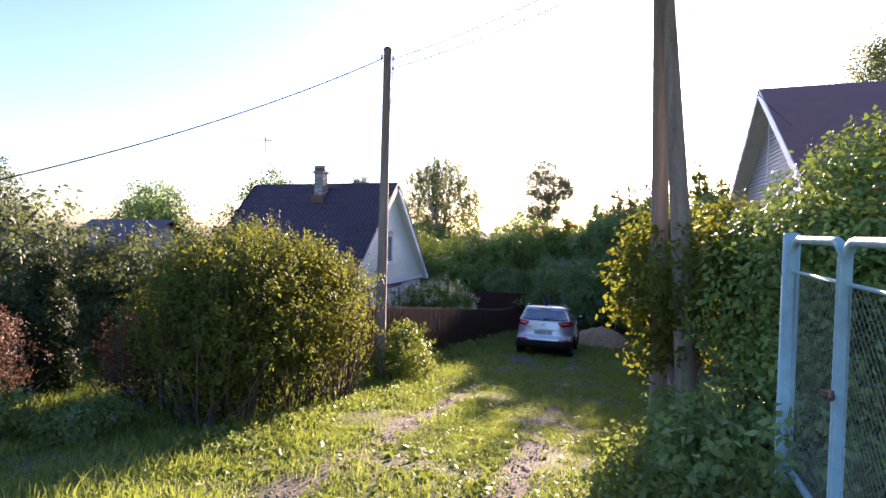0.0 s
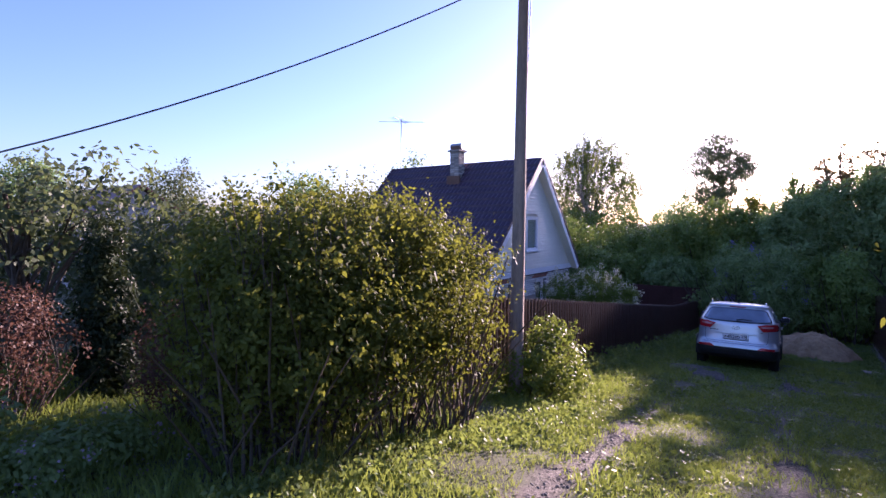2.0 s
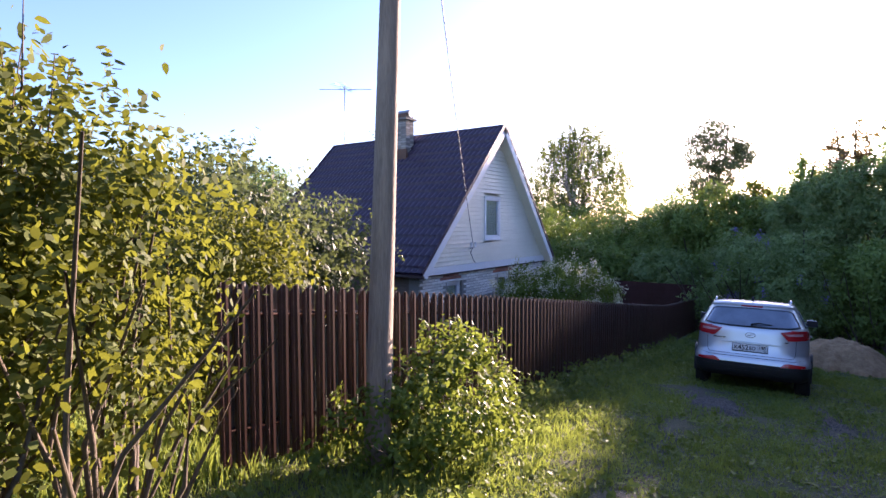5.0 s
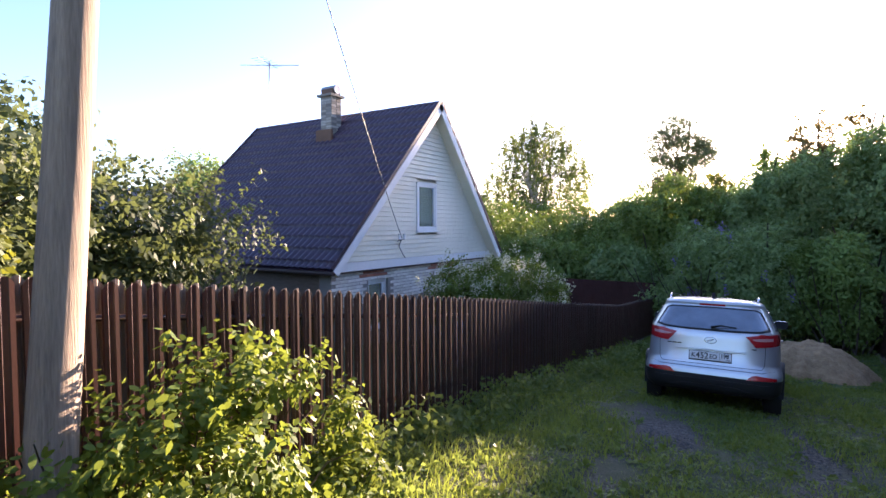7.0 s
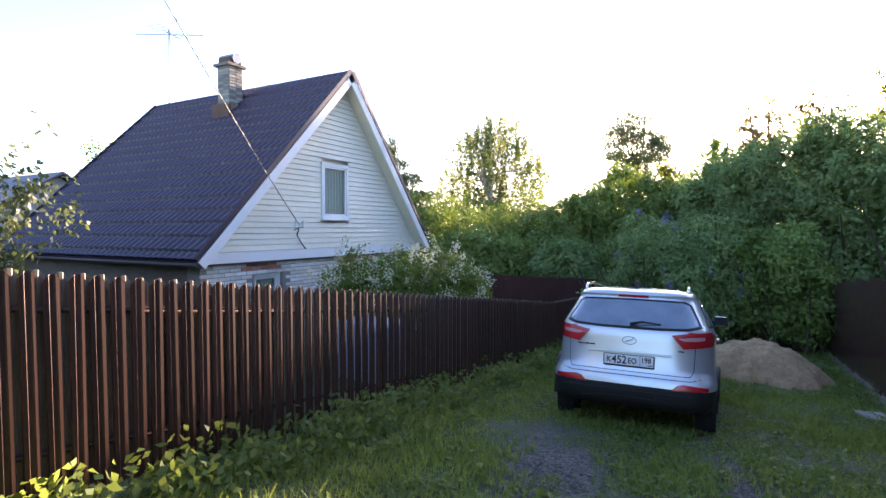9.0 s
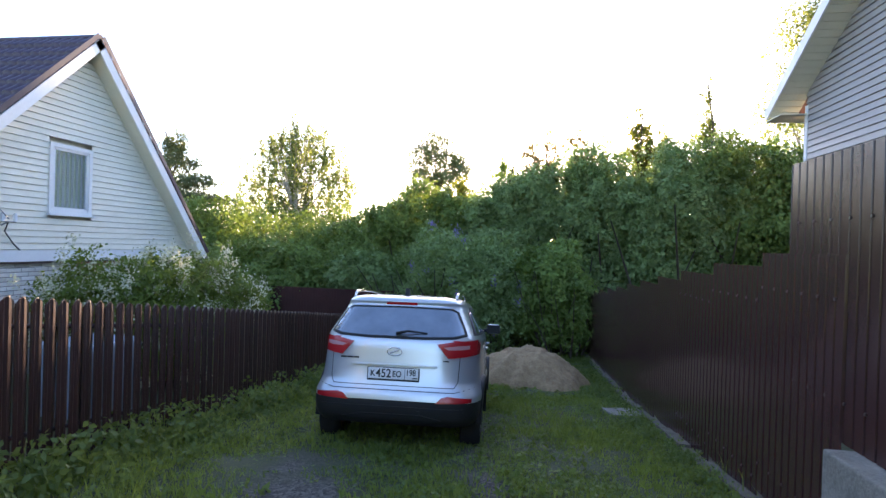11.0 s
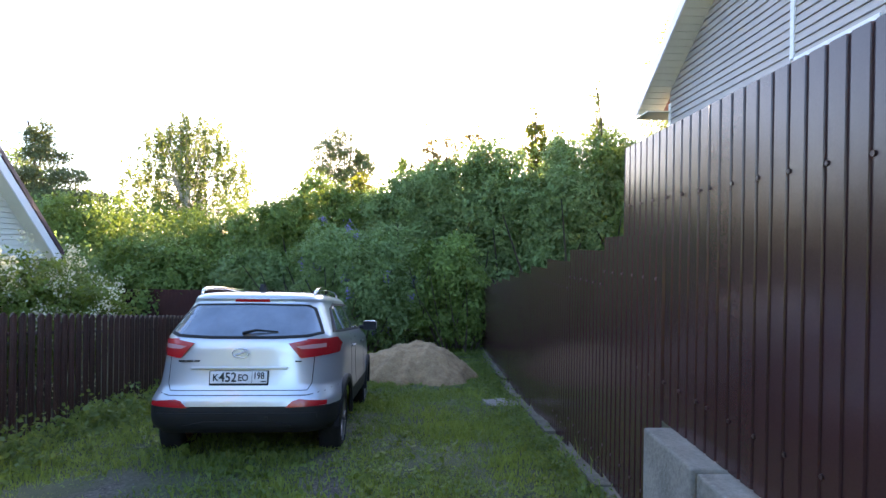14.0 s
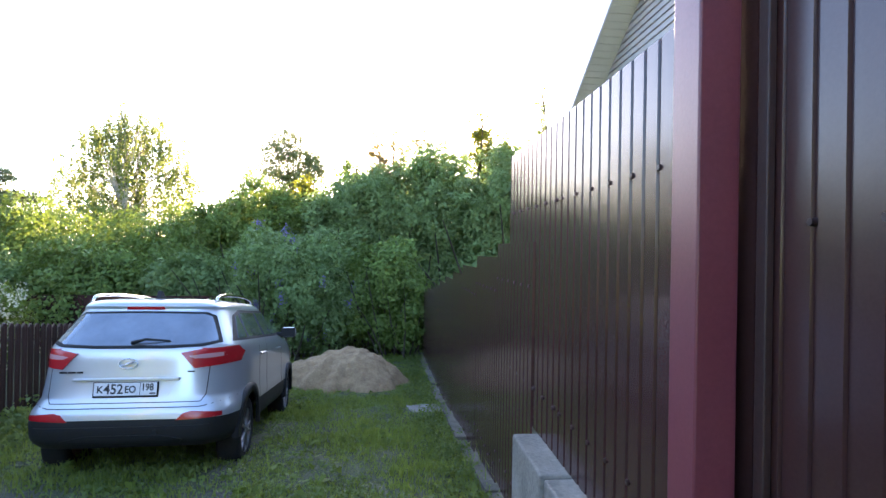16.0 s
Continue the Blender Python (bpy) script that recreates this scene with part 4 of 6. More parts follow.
def build_concrete():
    bm = bmesh.new()
    add_box(bm, 0.93, RX + 0.24, 13.62, 14.22, -1.95, -0.958, 0.015)
    w = part("foundation_wall", bm, CONCRETE)
    tagged(w, "weathered grey concrete foundation wall under the tall fence", "wall", kind="structure")
    bm = bmesh.new()
    add_box(bm, 0.945, RX + 0.24, 9.0, 13.612, -1.95, -0.97, 0.015)
    w = part("foundation_wall", bm, CONCRETE)
    tagged(w, "weathered grey concrete foundation wall beside the gate", "wall", kind="structure")
    rng = random.Random(8)
    bm = bmesh.new()
    y = 14.24
    while y < 30:
        L = rng.uniform(0.8, 1.5)
        x0, e, up = 0.95 + rng.uniform(-0.025, 0.02), y + L - 0.01, 0.05 + rng.uniform(-0.02, 0.02)
        vs = [bm.verts.new((x, yy, ground_at(RX, yy) + zz)) for x in (x0, RX + 0.2) for yy in (y, e) for zz in (-0.3, up + rng.uniform(-0.008, 0.008))]
        for q in ((0, 1, 3, 2), (4, 6, 7, 5), (0, 4, 5, 1), (2, 3, 7, 6), (0, 2, 6, 4), (1, 5, 7, 3)):
            bm.faces.new([vs[k] for k in q])
        y += L
    c = part("kerb", bm, KERB)
    tagged(c, "crumbling concrete strip at the foot of the fence", "kerb", kind="structure")
    z = ground_at(0.5, 19.05)
    s = part("paving_slab", box(0.03, 0.5, 18.6, 19.2, -0.03, 0.03, 0.008), CONCRETE)
    s.matrix_world = Matrix.Translation((0.7, 19.05, z + 0.012)) @ pose(0, 0, 0, -7, 0, 8) @ Matrix.Translation((-0.265, -18.9, 0))
    tagged(s, "grey concrete slab lying in the grass", "slab")


build_concrete()


def build_sand():
    rng = np.random.default_rng(4)
    cx, cy = -0.72, 21.9
    n = 110
    u = np.linspace(-1, 1, n)
    X, Y = np.meshgrid(cx + u * 1.75, cy + u * 1.75, indexing="ij")
    th = np.arctan2(Y - cy, X - cx)
    r = np.sqrt(((X - cx) / 1.32) ** 2 + ((Y - cy) / 1.35) ** 2) * (1 + 0.07 * np.sin(3 * th + 1) + 0.05 * np.sin(7 * th) + 0.03 * np.sin(13 * th + 2))
    hgt = 0.98 * np.clip(1 - r, -0.2, 1)
    hgt = np.where(hgt > 0, 0.74 * np.tanh(np.abs(hgt) * 1.75), hgt)
    for k in range(14):
        a, f = rng.random() * 6.283, 3.5 * 1.28 ** k
        hgt = hgt + 0.075 / f ** 0.75 * np.sin((X * math.cos(a) + Y * math.sin(a)) * f + rng.random() * 6.283)
    Z = ground_z(X, Y) + hgt - 0.03 + rng.normal(size=X.shape) * 0.009
    idx = np.arange(n * n).reshape(n, n)
    q = np.stack([idx[:-1, :-1], idx[1:, :-1], idx[1:, 1:], idx[:-1, 1:]], -1).reshape(-1, 4)
    me = raw_mesh("sand_heap", np.stack([X, Y, Z], -1).reshape(-1, 3), q)
    me.polygons.foreach_set("use_smooth", [True] * len(me.polygons))
    tagged(mesh_object("sand_heap", me, SAND), "low lumpy heap of yellow-brown sand on the grass", "sand heap")


build_sand()


def build_far_fence():
    f = thing("sheet_fence", "red-brown profiled sheet fence at the end of the garden", "fence")
    for i in range(5):
        ob = mesh_object("sheet", sheet_mesh(1.15, -3.3, -1.35), POST_RED if i > 6 else SHEET, f)
        ob.matrix_world = pose(-10.6 + i * 1.15 + 1.1, 27.6, 0, 0, 0, 90)


build_far_fence()
t = part("tarp_cover", box(-6.3, -5.5, 15.9, 16.7, ground_at(-6, 16.6) + 0.0, -1.05, 0.06), TARP)
tagged(t, "light blue tarpaulin over a stack behind the fence", "tarp")


# ---- utility poles and cables ----
def build_poles():
    p = thing("utility_pole", "weathered grey wooden utility pole beside the fence", "pole")
    at = lambda z: (-4.29 - 0.03 * (z - 0.7), 9.0 + 0.087 * (z - 0.7), z)
    part("shaft", tube([at(-1.4), at(1.0), at(3.3), at(5.72)], [0.115, 0.101, 0.089, 0.076], 16), POLE_WOOD, p)
    x, y = at(5.72)[:2]
    part("cap", tube([(x, y, 5.722), (x, y, 5.77)], [0.09, 0.06], 12), RUST, p)
    x -= 0.05
    for s, z in ((-1, 5.55), (1, 5.5), (1, 5.3)):
        part("bracket", tube([(x + 0.05, y, z - 0.05), (x + 0.05 + s * 0.13, y, z - 0.05), (x + 0.05 + s * 0.13, y, z + 0.04)], 0.009, 6), STEEL, p)
        part("insulator", tube([(x + 0.05 + s * 0.13, y, z), (x + 0.05 + s * 0.13, y, z + 0.08)], [0.035, 0.022], 8), PLATE_WHITE, p)
    q = thing("utility_pole", "weathered wooden utility pole with a leaning brace", "pole")
    x2, y2 = 0.84, 7.8
    g = ground_at(x2, y2)
    part("shaft", tube([(x2 + 0.05, y2, g - 0.3), (x2 - 0.04, y2, 3.0), (x2 - 0.15, y2, 7.0)], [0.13, 0.115, 0.085], 16), POLE_WOOD, q)
    part("brace", tube([(1.2, 6.8, ground_at(1.2, 6.8) - 0.3), (1.03, 7.15, 2.4), (0.76, 7.66, 6.0)], [0.135, 0.12, 0.09], 16), POLE_WOOD, q)
    x2 -= 0.13
    part("bracket", tube([(x2, y2, 6.1), (x2 - 0.16, y2, 6.1), (x2 - 0.16, y2, 6.22)], 0.01, 6), STEEL, q)
    part("insulator", tube([(x2 - 0.16, y2, 6.18), (x2 - 0.16, y2, 6.26)], [0.035, 0.022], 8), PLATE_WHITE, q)
    r = thing("utility_pole", "short wooden post that takes the garden cable", "pole")
    part("shaft", tube([(-9.3, 1.45, ground_at(-9.3, 1.45) - 0.2), (-9.3, 1.45, 1.65)], [0.07, 0.06], 10), POLE_WOOD, r)

    def cable(a, b, sag, radius, label, knots=0):
        a, b = Vector(a), Vector(b)
        n = 24
        pts = [a.lerp(b, i / n) - Vector((0, 0, sag * 4 * (i / n) * (1 - i / n))) for i in range(n + 1)]
        c = part("overhead_cable", tube(pts, radius, 6), WIRE_DARK)
        tagged(c, label, "cable")
        for i in range(knots):
            k = (i + 0.5) / knots
            m = a.lerp(b, k) - Vector((0, 0, sag * 4 * k * (1 - k)))
            e = a.lerp(b, k + 0.35 / knots) - Vector((0, 0, sag * 4 * (k + 0.35 / knots) * (1 - k - 0.35 / knots)))
            part("twist", tube([m, e], radius * 1.25, 6), TWIST, c)
    cable((x - 0.08, y, 5.55), (-9.3, 1.45, 1.57), 0.38, 0.011, "dark overhead cable running down over the garden")
    cable((x + 0.18, y, 5.52), (x2 - 0.16, y2, 6.22), 0.12, 0.007, "thin overhead cable between two wooden poles")
    cable((x + 0.18, y, 5.33), (x2 - 0.02, y2 - 0.1, 5.95), 0.12, 0.007, "thin overhead cable between two wooden poles")
    cable((x + 0.18, y, 5.3), (HX + 0.15, 18.1, 0.4), 0.2, 0.0075, "twisted service cable from the pole to the gable", 40)
    cable((x2, y2, 5.9), (3.9, 14.0, 4.6), 0.2, 0.008, "thin cable from the braced pole to the beige house")


build_poles()


# ---- old turquoise gate ----
def build_old_gate():
    gx = 1.52
    post = part("gate_post", tube([(gx, 3.82, 0.0), (gx, 3.82, 2.02), (gx, 3.82, 2.03)], [0.055, 0.055, 0.03], 12), TURQUOISE)
    tagged(post, "round steel gate post in faded turquoise paint", "post")
    for k, y0 in enumerate((2.84, 1.86)):
        g = thing("mesh_gate_leaf", "tubular gate leaf in chipped turquoise paint with wire mesh", "gate", group="leaves of the old gate")
        y1 = y0 + 0.93
        b, t, r = 0.4, 1.98, 0.12
        arc = lambda cy, cz, a0, a1: [(gx, cy + r * math.cos(a0 + (a1 - a0) * i / 5), cz + r * math.sin(a0 + (a1 - a0) * i / 5)) for i in range(6)]
        pts = [(gx, y0, b)] + arc(y0 + r, t - r, math.pi, math.pi / 2) + arc(y1 - r, t - r, math.pi / 2, 0) + [(gx, y1, b)]
        part("gate_frame", tube(pts, 0.027, 10), TURQUOISE, g)
        part("bottom_bar", tube([(gx, y0, b), (gx, y1, b)], 0.024, 8), TURQUOISE, g)
        part("top_bar", tube([(gx, y0, t - 0.22), (gx, y1, t - 0.22)], 0.012, 8), TURQUOISE, g)
        for s in (0.06, 0.87):
            part("mesh_bar", tube([(gx, y0 + s, b), (gx, y0 + s, t - 0.22)], 0.006, 6), TURQUOISE, g)
        bm = bmesh.new()
        step = 0.06
        z0, z1, w = b + 0.02, t - 0.23, 0.81
        for s in (1, -1):
            k2 = -int((z1 - z0) / step)
            while k2 * step < w + 0.01:
                u0 = k2 * step
                pa, pb = max(0.0, -u0), min(z1 - z0, w - u0)
                if pb > pa:
                    ya, yb = u0 + pa, u0 + pb
                    if s < 0:
                        ya, yb = w - ya, w - yb
                    add_tube(bm, [(gx + 0.003 * s, y0 + 0.06 + ya, z0 + pa), (gx + 0.003 * s, y0 + 0.06 + yb, z0 + pb)], 0.0012, 3, False)
                k2 += 1
        part("wire_mesh", bm, STEEL, g, "diamond wire mesh")
        if k == 0:
            part("latch", tube([(gx - 0.05, y0 - 0.08, 1.15), (gx - 0.03, y0 - 0.02, 1.17), (gx - 0.04, y0 + 0.08, 1.15)], 0.014, 6), RUST, g, "rusty wire latch")


build_old_gate()


# ---- the silver car ----
def spline(points, n):
    """Smooth rows through control rows (Catmull-Rom)."""
    p = np.array(points, float)
    p = np.concatenate([2 * p[:1] - p[1:2], p, 2 * p[-1:] - p[-2:-1]])
    out = []
    segs = len(p) - 3
    for i in range(n):
        f = i / (n - 1) * segs
        k = min(int(f), segs - 1)
        u = f - k
        a, b, c, d = p[k], p[k + 1], p[k + 2], p[k + 3]
        out.append(0.5 * (2 * b + (c - a) * u + (2 * a - 5 * b + 4 * c - d) * u * u + (3 * b - a - 3 * c + d) * u ** 3))
    return np.array(out)


def build_car():
    from mathutils.bvhtree import BVHTree
    gz = ground_at(-2.05, 16.6)
    slope = math.degrees(math.atan2(ground_at(-2, 19.2) - ground_at(-2, 16.6), 2.6))
    car = thing("car", "silver compact SUV with dusty black bumper parked on the lane", "car", pose(-2.12, 15.82, gz + 0.01, slope, 0, 2.5))
    # height, rear end, front end, half width
    levels = [(0.32, 0.1, 4.0, 0.84), (0.39, 0.03, 4.2, 0.895), (0.5, 0.005, 4.27, 0.91), (0.6, 0.01, 4.27, 0.91), (0.68, 0.035, 4.26, 0.9), (0.8, 0.055, 4.24, 0.895),
              (0.95, 0.065, 4.15, 0.89), (1.05, 0.07, 3.85, 0.885), (1.12, 0.085, 3.35, 0.87), (1.18, 0.125, 3.12, 0.84), (1.32, 0.25, 2.82, 0.762), (1.44, 0.35, 2.58, 0.7),
              (1.49, 0.345, 2.46, 0.675), (1.53, 0.42, 2.28, 0.625), (1.555, 0.62, 2.0, 0.5), (1.57, 0.9, 1.7, 0.3)]
    L = spline(levels, 90)
    N = 168
    th = np.linspace(0, 2 * np.pi, N, endpoint=False)
    ca, sa = np.cos(th), np.sin(th)
    verts = []
    for z, r, f, w in L:
        n = float(np.interp(z, [0.3, 0.6, 0.72, 1.1], [8.0, 8.0, 6.0, 5.2]))
        x = w * np.sign(ca) * np.abs(ca) ** (2 / n)
        y = (r + f) / 2 + (f - r) / 2 * np.sign(sa) * np.abs(sa) ** (2 / n)
        verts.append(np.stack([x, y, np.full(N, z)], -1))
    V = np.array(verts)
    m = len(L)
    idx = np.arange(m * N).reshape(m, N)
    q = np.stack([idx[:-1], np.roll(idx[:-1], -1, 1), np.roll(idx[1:], -1, 1), idx[1:]], -1).reshape(-1, 4)
    flat = V.reshape(-1, 3)
    cen = flat[q].mean(1)
    wheels = ((0.78, 0.33), (3.37, 0.33))
    flat = flat + np.array([0, 0, 0.0])
    tree = BVHTree.FromPolygons([tuple(v) for v in flat], [tuple(int(i) for i in f) for f in q])
    keep = np.ones(len(q), bool)
    for wy, wz in wheels:
        keep &= ~((np.abs(cen[:, 0]) > 0.5) & ((cen[:, 1] - wy) ** 2 + (cen[:, 2] - wz) ** 2 < 0.375 ** 2))
    lower = cen[:, 2] < 0.56
    for nm, sel, mat, lab in (("body", keep & ~lower, SILVER, ""), ("lower_bumper", keep & lower, BLACK_PLASTIC, "dusty black plastic lower bumper and sills")):
        me = raw_mesh(nm, flat, q[sel])
        bm = bmesh.new()
        bm.from_mesh(me)
        bmesh.ops.delete(bm, geom=[v for v in bm.verts if not v.link_faces], context="VERTS")
        part(nm, bm, mat, car, lab, smooth=True)
    bm = bmesh.new()
    bm.faces.new([bm.verts.new(v) for v in V[-1]])
    part("roof_panel", bm, SILVER, car, smooth=True)
    part("underbody", box(-0.6, 0.6, 0.2, 4.0, 0.3, 0.345), BLACK_PLASTIC, car)

    def panel(name, outline, axis, side, material, off=0.004, parent=None, label="", res=0.02, thick=0.006):
        """A plate of the given outline wrapped on the body, seen from the rear (axis y) or from a side (axis x)."""
        poly = [Vector(p) for p in outline]
        bm = bmesh.new()
        vs = [bm.verts.new((p.x, p.y, 0)) for p in poly]
        bm.faces.new(vs)
        lo = (min(p.x for p in poly), min(p.y for p in poly))
        hi = (max(p.x for p in poly), max(p.y for p in poly))
        for k in range(2):
            s = lo[k] + res
            while s < hi[k]:
                co, no = [0, 0, 0], [0, 0, 0]
                co[k], no[k] = s, 1
                bmesh.ops.bisect_plane(bm, geom=bm.verts[:] + bm.edges[:] + bm.faces[:], plane_co=co, plane_no=no)
                s += res
        for v in bm.verts:
            u, w = v.co.x, v.co.y
            if axis == "y":
                o, d = Vector((u, -2, w)), Vector((0, 1, 0))
            else:
                o, d = Vector((2 * side, u, w)), Vector((-side, 0, 0))
            hit = tree.ray_cast(o, d)[0]
            if hit is None:
                hit = tree.find_nearest(Vector((u, 0.1, w)) if axis == "y" else Vector((side * 0.8, u, w)))[0]
            v.co = hit - d * off
        if axis == "x" and side > 0 or axis == "y":
            bmesh.ops.recalc_face_normals(bm, faces=bm.faces)
        d = Vector((0, 1, 0)) if axis == "y" else Vector((-side, 0, 0))
        if bm.faces and sum((f.normal.dot(d) for f in bm.faces)) > 0:
            bmesh.ops.reverse_faces(bm, faces=bm.faces)
        rim = [e for e in bm.edges if e.is_boundary]
        ex = bmesh.ops.extrude_edge_only(bm, edges=rim)
        for v in ex["geom"]:
            if isinstance(v, bmesh.types.BMVert):
                v.co += d * (off + thick)
        return part(name, bm, material, parent or car, label, smooth=False)

    mir = lambda pts: [(-x, z) for x, z in reversed(pts)]
    # rear glass with black surround
    panel("rear_window_surround", [(-0.735, 1.165), (-0.6, 1.135), (-0.3, 1.122), (0.3, 1.122), (0.6, 1.135), (0.735, 1.165), (0.7, 1.24), (0.62, 1.4), (0.55, 1.432), (0.0, 1.44), (-0.55, 1.432), (-0.62, 1.4), (-0.7, 1.24)], "y", 0, BLACK_PLASTIC, 0.004)
    panel("rear_window", [(-0.7, 1.185), (-0.58, 1.16), (-0.3, 1.148), (0.3, 1.148), (0.58, 1.16), (0.7, 1.185), (0.67, 1.25), (0.595, 1.392), (0.53, 1.414), (0.0, 1.422), (-0.53, 1.414), (-0.595, 1.392), (-0.67, 1.25)], "y", 0, CAR_GLASS, 0.007, label="tinted rear window that mirrors the sky")
    panel("spoiler_lamp", [(-0.17, 1.452), (0.17, 1.452), (0.165, 1.478), (-0.165, 1.478)], "y", 0, RED_LENS, 0.006)
    wip = [(0.0, 0.085, 1.17), (0.12, 0.09, 1.2), (0.32, 0.115, 1.185)]
    part("rear_wiper", tube(wip, [0.018, 0.012, 0.007], 6), BLACK_PLASTIC, car)
    # tail lamps
    lamp = [(0.43, 1.085), (0.6, 1.115), (0.83, 1.13), (0.86, 1.07), (0.85, 0.985), (0.55, 0.955)]
    light = [(0.5, 1.058), (0.64, 1.075), (0.78, 1.082), (0.78, 1.05), (0.66, 1.038), (0.55, 1.036)]
    for pts, li, s in ((lamp, light, 1), (mir(lamp), mir(light), -1)):
        t = panel("tail_lamp", pts, "y", 0, RED_LENS, 0.016)
        panel("lamp_bar", li, "y", 0, PALE_LENS, 0.02, t, "pale clear strip in the lamp")
        panel("tail_lamp_side", [(0.13, 1.125), (0.24, 1.115), (0.36, 1.1), (0.28, 1.05), (0.2, 0.995), (0.13, 0.99)], "x", s, RED_LENS, 0.012)
    ref = [(0.44, 0.545), (0.8, 0.56), (0.8, 0.595), (0.56, 0.615), (0.5, 0.6)]
    for pts in (ref, mir(ref)):
        panel("reflector", pts, "y", 0, RED_LENS, 0.012)
    # tailgate shut lines
    def seam(pts, name="shut_line"):
        for (x0, z0), (x1, z1) in zip(pts, pts[1:]):
            d = Vector((x1 - x0, z1 - z0)).normalized() * 0.0035
            n = Vector((-d.y, d.x))
            panel(name, [(x0 - n.x, z0 - n.y), (x1 - n.x, z1 - n.y), (x1 + n.x, z1 + n.y), (x0 + n.x, z0 + n.y)], "y", 0, BLACK_INK, 0.0015, res=0.05, thick=0.001)
    seam([(-0.64, 1.1), (-0.665, 0.96), (-0.655, 0.74), (-0.62, 0.685), (0.62, 0.685), (0.655, 0.74), (0.665, 0.96), (0.64, 1.1)])
    seam([(-0.86, 0.69), (-0.62, 0.645), (0.62, 0.645), (0.86, 0.69)])
    # plate recess, garnish and plate
    panel("plate_recess", [(-0.42, 0.86), (-0.34, 0.73), (0.34, 0.73), (0.42, 0.86)], "y", 0, SILVER, 0.003)
    part("garnish", box(-0.44, 0.44, 0.03, 0.07, 0.862, 0.885, 0.006), SILVER, car)
    py = 0.034
    pl = tagged(new("number_plate"), "", "")
    pl.parent = car
    part("plate_frame", box(-0.268, 0.268, py, py + 0.02, 0.727, 0.853, 0.004), BLACK_PLASTIC, pl)
    part("plate", box(-0.258, 0.258, py - 0.003, py + 0.004, 0.745, 0.848, 0.001), PLATE_WHITE, pl, "white number plate reading K452EO 198")
    part("plate_divider", box(0.118, 0.122, py - 0.0045, py - 0.002, 0.747, 0.846), BLACK_INK, pl)

    def text(body, x, z, size, parent, squeeze=1.0):
        c = bpy.data.curves.new("text", "FONT")
        c.body, c.size, c.extrude, c.offset = body, size, 0.0006, 0.0018
        o = new("text", c)
        me = bpy.data.meshes.new_from_object(o.evaluated_get(bpy.context.evaluated_depsgraph_get()))
        bpy.data.objects.remove(o)
        me.transform(pose(x, py - 0.0042, z, 90, 0, 0) @ Matrix.Diagonal((squeeze, 1, 1, 1)))
        mesh_object("plate_text", me, BLACK_INK, parent)

    text("K", -0.235, 0.768, 0.078, pl)
    text("452", -0.178, 0.76, 0.112, pl, 0.95)
    text("EO", -0.008, 0.768, 0.078, pl, 0.92)
    text("198", 0.13, 0.785, 0.078, pl, 0.88)
    part("plate_mark", box(0.2, 0.25, py - 0.0045, py - 0.002, 0.756, 0.766), BLACK_INK, pl)
    # round badge as a plain oval ring with a bar
    bd = tagged(new("badge"), "", "")
    bd.parent = car
    ring = [(0.075 * math.cos(a), 0.052, 1.0 + 0.039 * math.sin(a)) for a in np.linspace(0, 2 * math.pi, 33)]
    part("badge_ring", tube(ring, 0.006, 6), CHROME, bd)
    part("badge_bar", tube([(-0.045, 0.052, 0.985), (0.045, 0.052, 1.015)], 0.008, 6), CHROME, bd)
    for x0, x1 in ((-0.56, -0.5), (-0.49, -0.43), (-0.42, -0.37)):
        part("letter_bar", box(x0, x1, 0.06, 0.067, 0.925, 0.94), BLACK_PLASTIC, car)
    part("letter_bar", box(0.5, 0.56, 0.06, 0.067, 0.925, 0.937), BLACK_PLASTIC, car)
    # bumper relief
    panel("bumper_insert", [(-0.5, 0.39), (-0.3, 0.43), (0.3, 0.43), (0.5, 0.39), (0.46, 0.35), (-0.46, 0.35)], "y", 0, BLACK_PLASTIC, 0.014)
    panel("bumper_insert", [(-0.72, 0.45), (-0.4, 0.47), (0.4, 0.47), (0.72, 0.45), (0.72, 0.5), (-0.72, 0.5)], "y", 0, BLACK_PLASTIC, 0.012)
    part("tow_cover", box(0.26, 0.29, -0.016, 0.0, 0.44, 0.47), BLACK_PLASTIC, car)
    # sides
    for s in (1, -1):
        panel("window_band", [(0.42, 1.17), (2.95, 1.15), (2.55, 1.42), (2.3, 1.455), (0.95, 1.455), (0.7, 1.4)], "x", s, BLACK_PLASTIC, 0.004, res=0.06)
        for nm, pts in (("quarter_window", [(0.55, 1.19), (0.83, 1.19), (0.86, 1.41), (0.76, 1.39)]), ("side_window", [(0.9, 1.19), (1.62, 1.185), (1.6, 1.43), (0.95, 1.43)]), ("side_window", [(1.7, 1.185), (2.72, 1.175), (2.45, 1.41), (2.28, 1.43), (1.68, 1.43)])):
            panel(nm, pts, "x", s, CAR_GLASS, 0.008, res=0.06)
        for y in (1.38, 2.42):
            part("door_handle", tube([(s * 0.895, y - 0.1, 1.0), (s * 0.92, y - 0.07, 1.005), (s * 0.92, y + 0.07, 1.005), (s * 0.895, y + 0.1, 1.0)], 0.013, 8), SILVER, car)
        for y in (1.25, 1.66, 2.7):
            pts = [(y, 0.52), (y + 0.007, 0.52), (y + 0.007, 1.14), (y, 1.14)]
            panel("door_line", pts, "x", s, BLACK_INK, 0.0015, res=0.08, thick=0.001)
